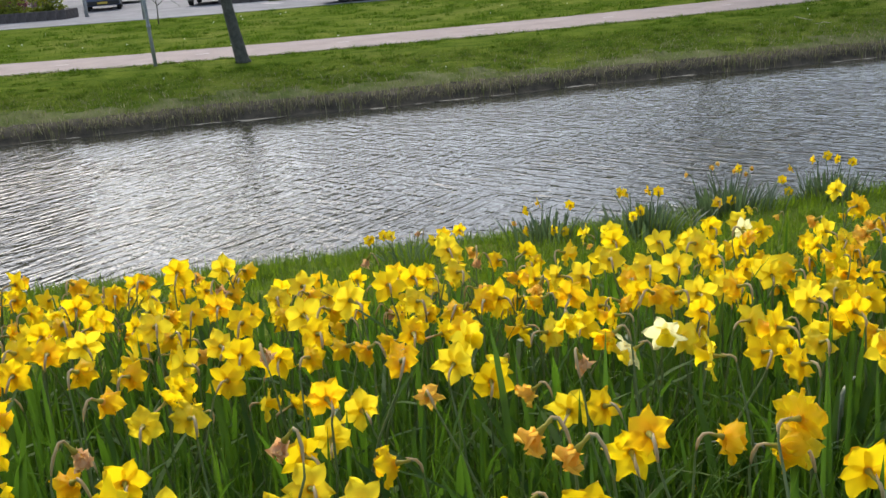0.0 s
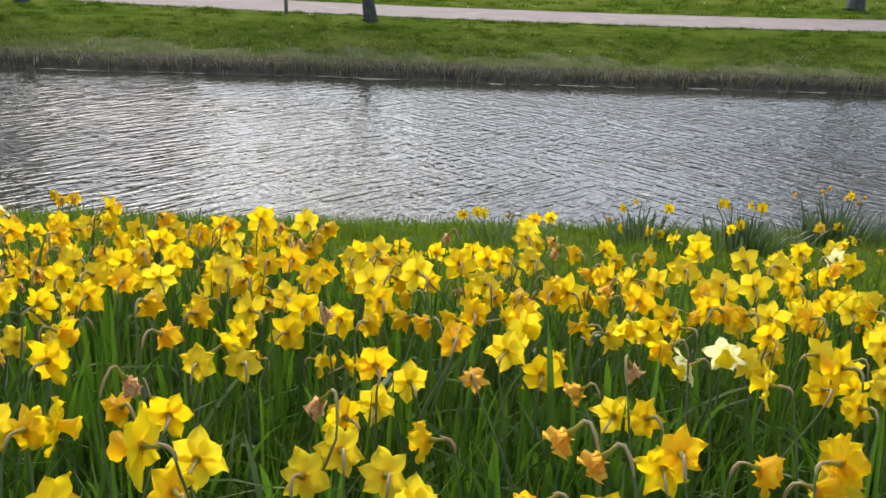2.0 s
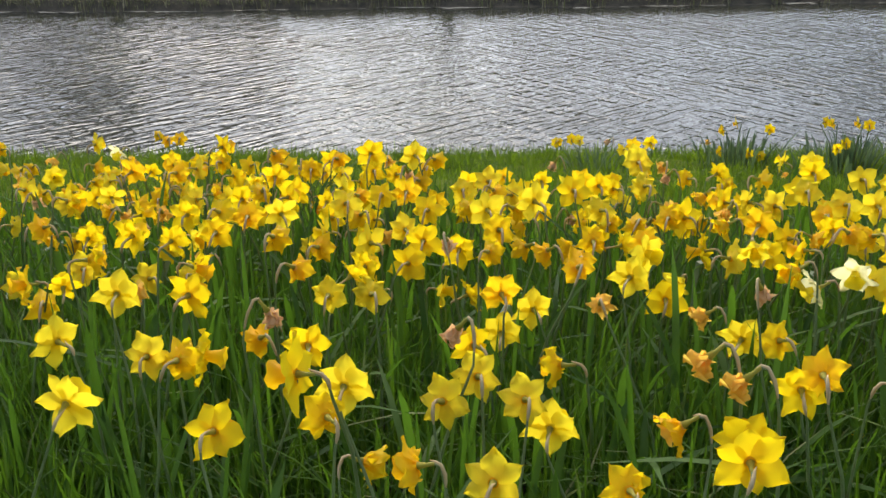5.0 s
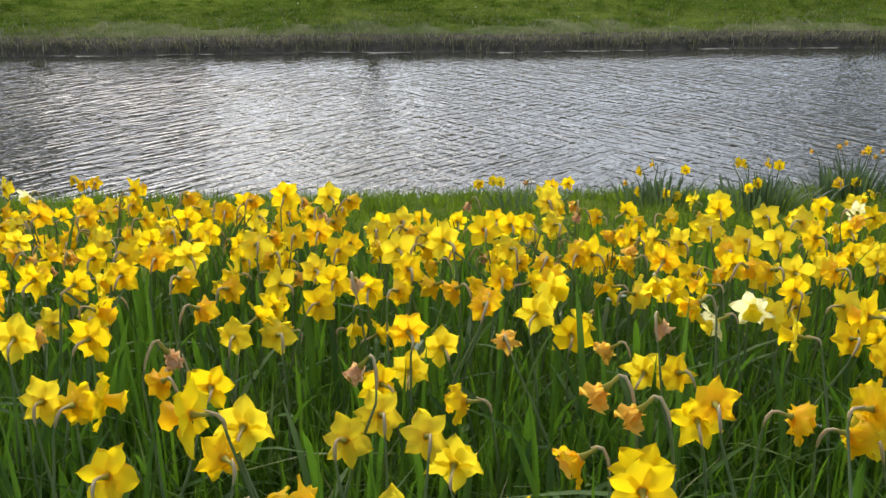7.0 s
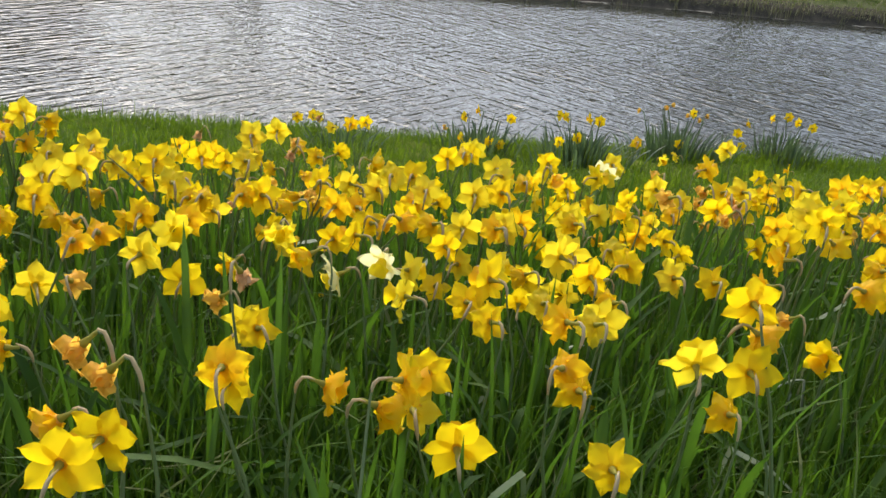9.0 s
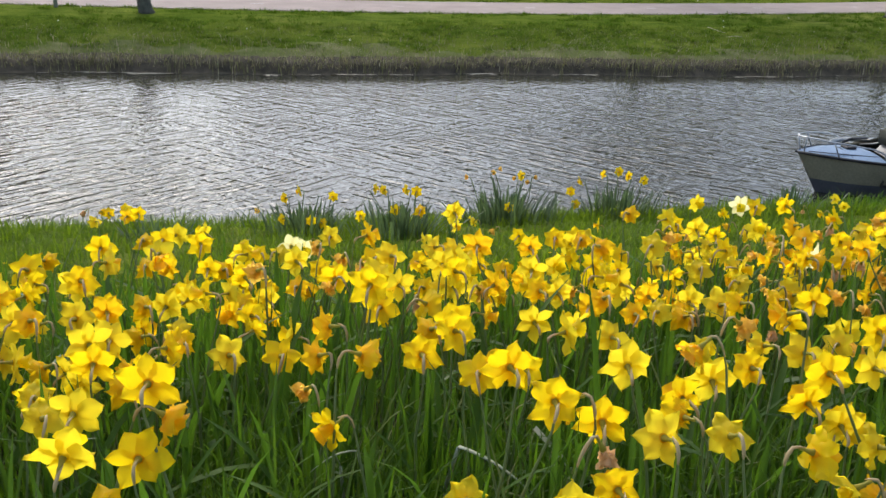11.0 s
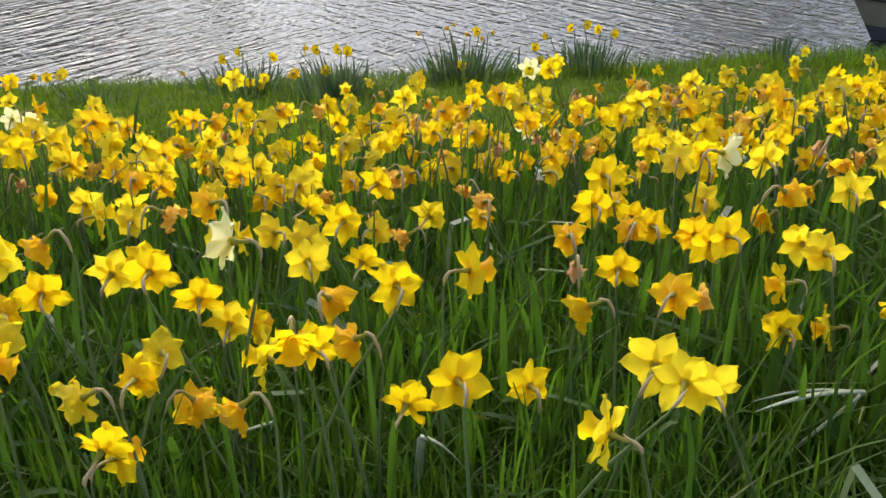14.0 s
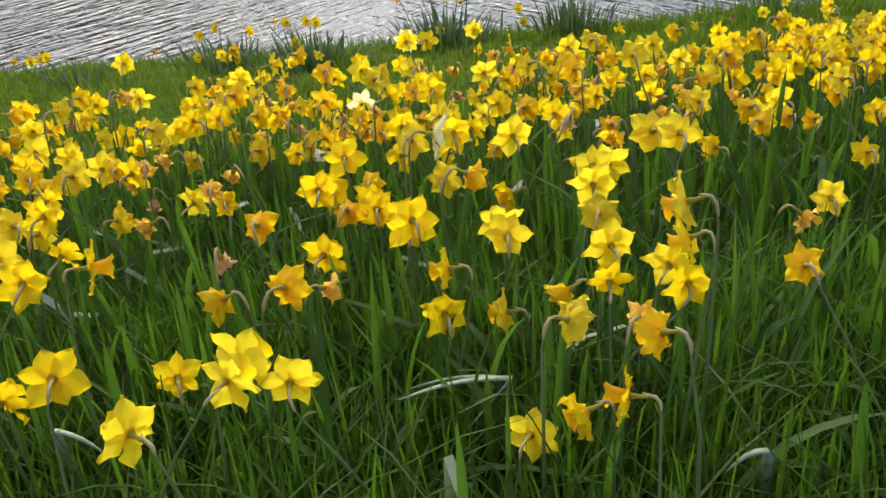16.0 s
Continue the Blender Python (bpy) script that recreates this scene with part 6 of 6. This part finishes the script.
CAR_SIDE = [(-2.15, 0.26), (-2.18, 0.58), (-2.05, 0.76), (-1.05, 0.92), (2.05, 0.95), (2.14, 0.60), (2.10, 0.26)]
CAR_ROOF = [(-1.15, 0.90), (-0.35, 1.40), (-0.05, 1.47), (1.55, 1.46), (1.78, 1.38), (2.08, 0.90)]
CAR_WIN = [[(-0.86, 0.98), (-0.30, 1.34), (0.10, 1.38), (0.10, 0.97)], [(0.18, 0.97), (0.18, 1.38), (1.0, 1.38), (1.05, 0.97)], [(1.13, 0.97), (1.10, 1.37), (1.55, 1.35), (1.80, 0.98)]]
CAR_SCREENS = [((-1.08, 0.94), (-0.38, 1.38)), ((2.05, 0.97), (1.80, 1.36))]
for x, y, turn, mat, label in ((-7.7, 60.6, 98, NAVY, "dark blue estate car parked at the kerb, seen from behind"), (-7.5, 67.6, 97, BLACKISH, "dark grey car parked in the side street"), (-8.3, 80.0, 97, BLACKISH, "dark grey car parked in the side street"), (-8.6, 112.0, -96, OFFWHITE, "white car facing along the side street"), (-13.6, 59.5, 8, RED, "dark red car parked behind the planting")):
    vehicle("car", x, y, 0.85 + 0.0007 * (y - 54), turn if mat in (RED, OFFWHITE) else turn + 180, mat, label, "car", CAR_SIDE, CAR_ROOF, 1.8, (-1.32, 1.30), 0.32, CAR_WIN, CAR_SCREENS)
BOX_SIDE = [(-2.0, 0.28), (-2.04, 0.64), (-1.92, 0.86), (-1.2, 1.02), (2.05, 1.04), (2.10, 0.6), (2.06, 0.28)]
BOX_ROOF = [(-1.25, 1.0), (-0.62, 1.66), (-0.30, 1.80), (1.92, 1.84), (2.04, 1.72), (2.08, 1.0)]
vehicle("delivery_van", -1.65, 57.4, 0.85, 266, OFFWHITE, "white delivery van parked in the side street", "van", BOX_SIDE, BOX_ROOF, 1.8, (-1.3, 1.25), 0.32, [[(-0.96, 1.10), (-0.56, 1.58), (-0.2, 1.64), (-0.2, 1.08)]], [((-1.20, 1.06), (-0.66, 1.64)), ((2.07, 1.14), (2.03, 1.66))])

mark = tagged(new("road_marking", mesh_of("road_marking", *box_arrays(0.45, 1.6, 0.004, 0.001), LINE)), "short worn white line painted on the road", "marking")
mark.matrix_basis = pose(1.7, 51.6, 0.8452, 0, 0, 35)

# ---- front gardens, walls and houses ----


def leafy(name, x, y, z, sx, sy, sz, leaves, material, label, category, seed, lump=0.25):
    """A shrub or hedge: many small leaves in an uneven mass on short stems."""
    root = thing(name, x, y, z, label, category)
    g = np.random.default_rng(seed)
    u = g.normal(0, 1, (leaves, 3))
    u /= np.linalg.norm(u, axis=1)[:, None]
    rad = g.uniform(0.55, 1.0, leaves) ** 0.5 * (1 + lump * np.sin(u[:, 0] * 5 + seed) * np.sin(u[:, 2] * 7 + u[:, 1] * 4))
    p = np.sign(u) * np.abs(u) ** 0.6 * rad[:, None] * np.array([sx, sy, sz]) * 0.5
    p[:, 2] += sz * 0.5
    p = p[p[:, 2] > 0.02]
    n = len(p)
    a, b2 = g.normal(0, 1, (n, 3)), g.normal(0, 1, (n, 3))
    a /= np.linalg.norm(a, axis=1)[:, None]
    b2 -= a * (a * b2).sum(1)[:, None]
    b2 /= np.linalg.norm(b2, axis=1)[:, None]
    ln = g.uniform(0.05, 0.12, n)[:, None]
    v = np.stack([p - a * ln, p + b2 * ln * 0.5, p + a * ln, p - b2 * ln * 0.5], 1).reshape(-1, 3)
    f = [(4 * i, 4 * i + 1, 4 * i + 2, 4 * i + 3) for i in range(n)]
    piece("foliage", mesh_of("foliage", v, f, material), root)
    for k in range(6):
        tube("stem", [((k - 2.5) * sx * 0.12, 0, -0.05), ((k - 2.5) * sx * 0.14, 0.05 * (k % 2), sz * 0.6)], [0.03, 0.012], BARK, root, 5)
    return root


def planter(x, y, lx, ly, h, turn, label):
    root = thing("planter", x, y, 0.84, label, "planter", turn=turn)
    n = max(2, int(lx / 0.5))
    me = mesh_of("stone", *box_arrays(lx / n - 0.015, 0.16, h), STONE)
    for s in (-1, 1):
        for k in range(n):
            piece("stone", me, root, pose(-lx / 2 + (k + 0.5) * lx / n, s * (ly / 2 - 0.08), 0))
    m = max(2, int(ly / 0.5))
    me2 = mesh_of("stone", *box_arrays(0.16, (ly - 0.34) / m - 0.015, h), STONE)
    for s in (-1, 1):
        for k in range(m):
            piece("stone", me2, root, pose(s * (lx / 2 - 0.08), -ly / 2 + 0.17 + (k + 0.5) * (ly - 0.34) / m, 0))
    part("soil", block(-lx / 2 + 0.15, lx / 2 - 0.15, -ly / 2 + 0.15, ly / 2 - 0.15, 0.0, h - 0.08), SOIL, root)
    return root


planter(-11.0, 54.3, 6.0, 1.6, 0.45, -10, "low dark stone planter at the street corner")
leafy("bush", -10.1, 54.2, 1.15, 3.2, 1.3, 1.0, 2600, BUSH, "dull yellow-green bush in the corner planter", "bush", 51)
leafy("bush", -12.6, 54.6, 1.15, 1.8, 1.3, 0.8, 1200, HEDGE, "dark green bush in the corner planter", "bush", 52)
planter(1.6, 55.6, 5.2, 2.0, 0.36, -4, "low dark stone planter beside the road")
leafy("bush", 0.7, 55.7, 1.15, 1.9, 1.3, 1.0, 1800, BUSH, "bright yellow-green bush in the roadside planter", "bush", 53)
leafy("bush", 2.8, 55.6, 1.15, 2.2, 1.5, 0.9, 1800, HEDGE, "dark green bush in the roadside planter", "bush", 54)
leafy("hedge", 8.2, 56.2, 0.84, 9.5, 1.2, 1.5, 6500, HEDGE, "dark clipped hedge behind the parked van", "hedge", 55, 0.08)
leafy("bush", 12.1, 54.8, 0.84, 3.0, 1.0, 0.8, 1800, BUSH, "yellow-green low bush beside the blue doors", "bush", 56)
leafy("hedge", 30.5, 55.0, 0.84, 15.0, 1.3, 1.4, 8000, HEDGE, "dark brown-green hedge along the road", "hedge", 57, 0.08)
leafy("hedge", 21.4, 55.2, 0.84, 3.6, 1.2, 1.0, 2200, HEDGE, "dark low hedge beside the road", "hedge", 58, 0.1)
kerb_line(3.5, 13.0, 52.7, DARK_KERB, "dark edging stones in front of the gardens", 0.1, 0.3)
kerb_line(18.4, 40.0, 52.4, DARK_KERB, "dark edging stones along the road", 0.1, 0.3)


def window_unit(parent, x, y, z, w, h):
    win = new("window")
    win.parent = parent
    win.matrix_basis = pose(x, y, z)
    part("pane", block(-w / 2, w / 2, 0.02, 0.04, 0, h), GLASS_DARK, win)
    for a0, a1, b0, b1 in ((-w / 2, w / 2, 0, 0.07), (-w / 2, w / 2, h - 0.07, h), (-w / 2, -w / 2 + 0.07, 0.07, h - 0.07), (w / 2 - 0.07, w / 2, 0.07, h - 0.07), (-0.03, 0.03, 0.07, h - 0.07)):
        part("window_frame", block(a0, a1, -0.03, 0.06, b0, b1), WHITE, win)
    part("window_sill", block(-w / 2 - 0.05, w / 2 + 0.05, -0.10, 0.0, -0.06, 0.0), KERB, win)
    return win


def house(x, y, lx, ly, h, brick, label, doors=2, turn=0.0):
    root = thing("house", x, y, 0.82, label, "house", "row of houses behind the road", turn)
    part("wall", block(-lx / 2, lx / 2, 0, ly, 0, h), brick, root)
    rise = 2.4
    v = [(-lx / 2 - 0.2, -0.35, h), (lx / 2 + 0.2, -0.35, h), (lx / 2 + 0.2, ly + 0.35, h), (-lx / 2 - 0.2, ly + 0.35, h), (-lx / 2 - 0.2, ly / 2, h + rise), (lx / 2 + 0.2, ly / 2, h + rise)]
    piece("roof", mesh_of("roof", v, [(0, 1, 5, 4), (2, 3, 4, 5), (0, 4, 3), (1, 2, 5), (0, 3, 2, 1)], ROOF), root, label="dark tiled pitched roof")
    n = max(2, int(lx / 2.6))
    for k in range(n):
        xx = -lx / 2 + (k + 0.5) * lx / n
        if doors and k % 3 == 1:
            door = part("door", block(xx - 0.46, xx + 0.46, -0.05, 0.03, 0.05, 2.1), WHITE if k % 2 else BLACKISH, root)
            part("handle", block(xx + 0.33, xx + 0.38, -0.10, -0.05, 1.0, 1.14), STEEL, door)
        else:
            window_unit(root, xx, -0.03, 0.85, 1.5, 1.3)
        for floor_z in (3.3, 6.0, 8.7) if h > 7 else (3.3,):
            window_unit(root, xx, -0.03, floor_z, 1.4, 1.2)
    part("chimney", block(lx * 0.25, lx * 0.25 + 0.6, ly / 2 - 0.3, ly / 2 + 0.3, h + rise - 0.6, h + rise + 0.7), brick, root)
    return root


house(24.0, 62.0, 26.0, 8.0, 5.4, BRICK_DARK, "dark brick terraced house with white window frames")
house(7.2, 62.5, 11.0, 8.0, 5.4, BRICK, "red-brown brick house with white window frames")
house(-25.0, 66.0, 22.0, 9.0, 11.4, BRICK, "tall red-brown brick house at the street corner")
house(50.0, 62.0, 24.0, 8.0, 5.4, BRICK, "red-brown brick terraced house with white window frames")
house(-45.0, 66.0, 26.0, 8.0, 5.4, BRICK_DARK, "dark brick terraced house with white window frames")
house(-11.0, 142.0, 34.0, 9.0, 5.6, BRICK_DARK, "dark brick house closing the side street")

# garage with blue doors
garage = thing("garage", 15.8, 53.7, 0.83, "low garage with wide pale blue boarded doors", "garage")
part("wall", block(-2.9, 3.4, 0.06, 5.0, 0, 2.6), BRICK_DARK, garage)
part("roof", block(-3.0, 3.5, -0.1, 5.1, 2.6, 2.78, 0.02), ROOF, garage)
me = mesh_of("door_board", [(-0.145, 0, 0), (0.145, 0, 0), (0.145, 0, 2.25), (-0.145, 0, 2.25), (-0.145, 0.04, 0), (0.145, 0.04, 0), (0.145, 0.04, 2.25), (-0.145, 0.04, 2.25)], [(0, 1, 2, 3), (7, 6, 5, 4), (0, 4, 5, 1), (1, 5, 6, 2), (2, 6, 7, 3), (3, 7, 4, 0)], BLUE_DOOR)
for k in range(14):
    piece("door_board", me, garage, pose(-2.0 + 0.296 * k, 0.0, 0.04), "pale blue board" if k == 0 else "")
for z in (0.5, 1.6):
    part("hinge", block(-2.16, -1.9, -0.03, 0.0, z, z + 0.07), TRIM, garage)
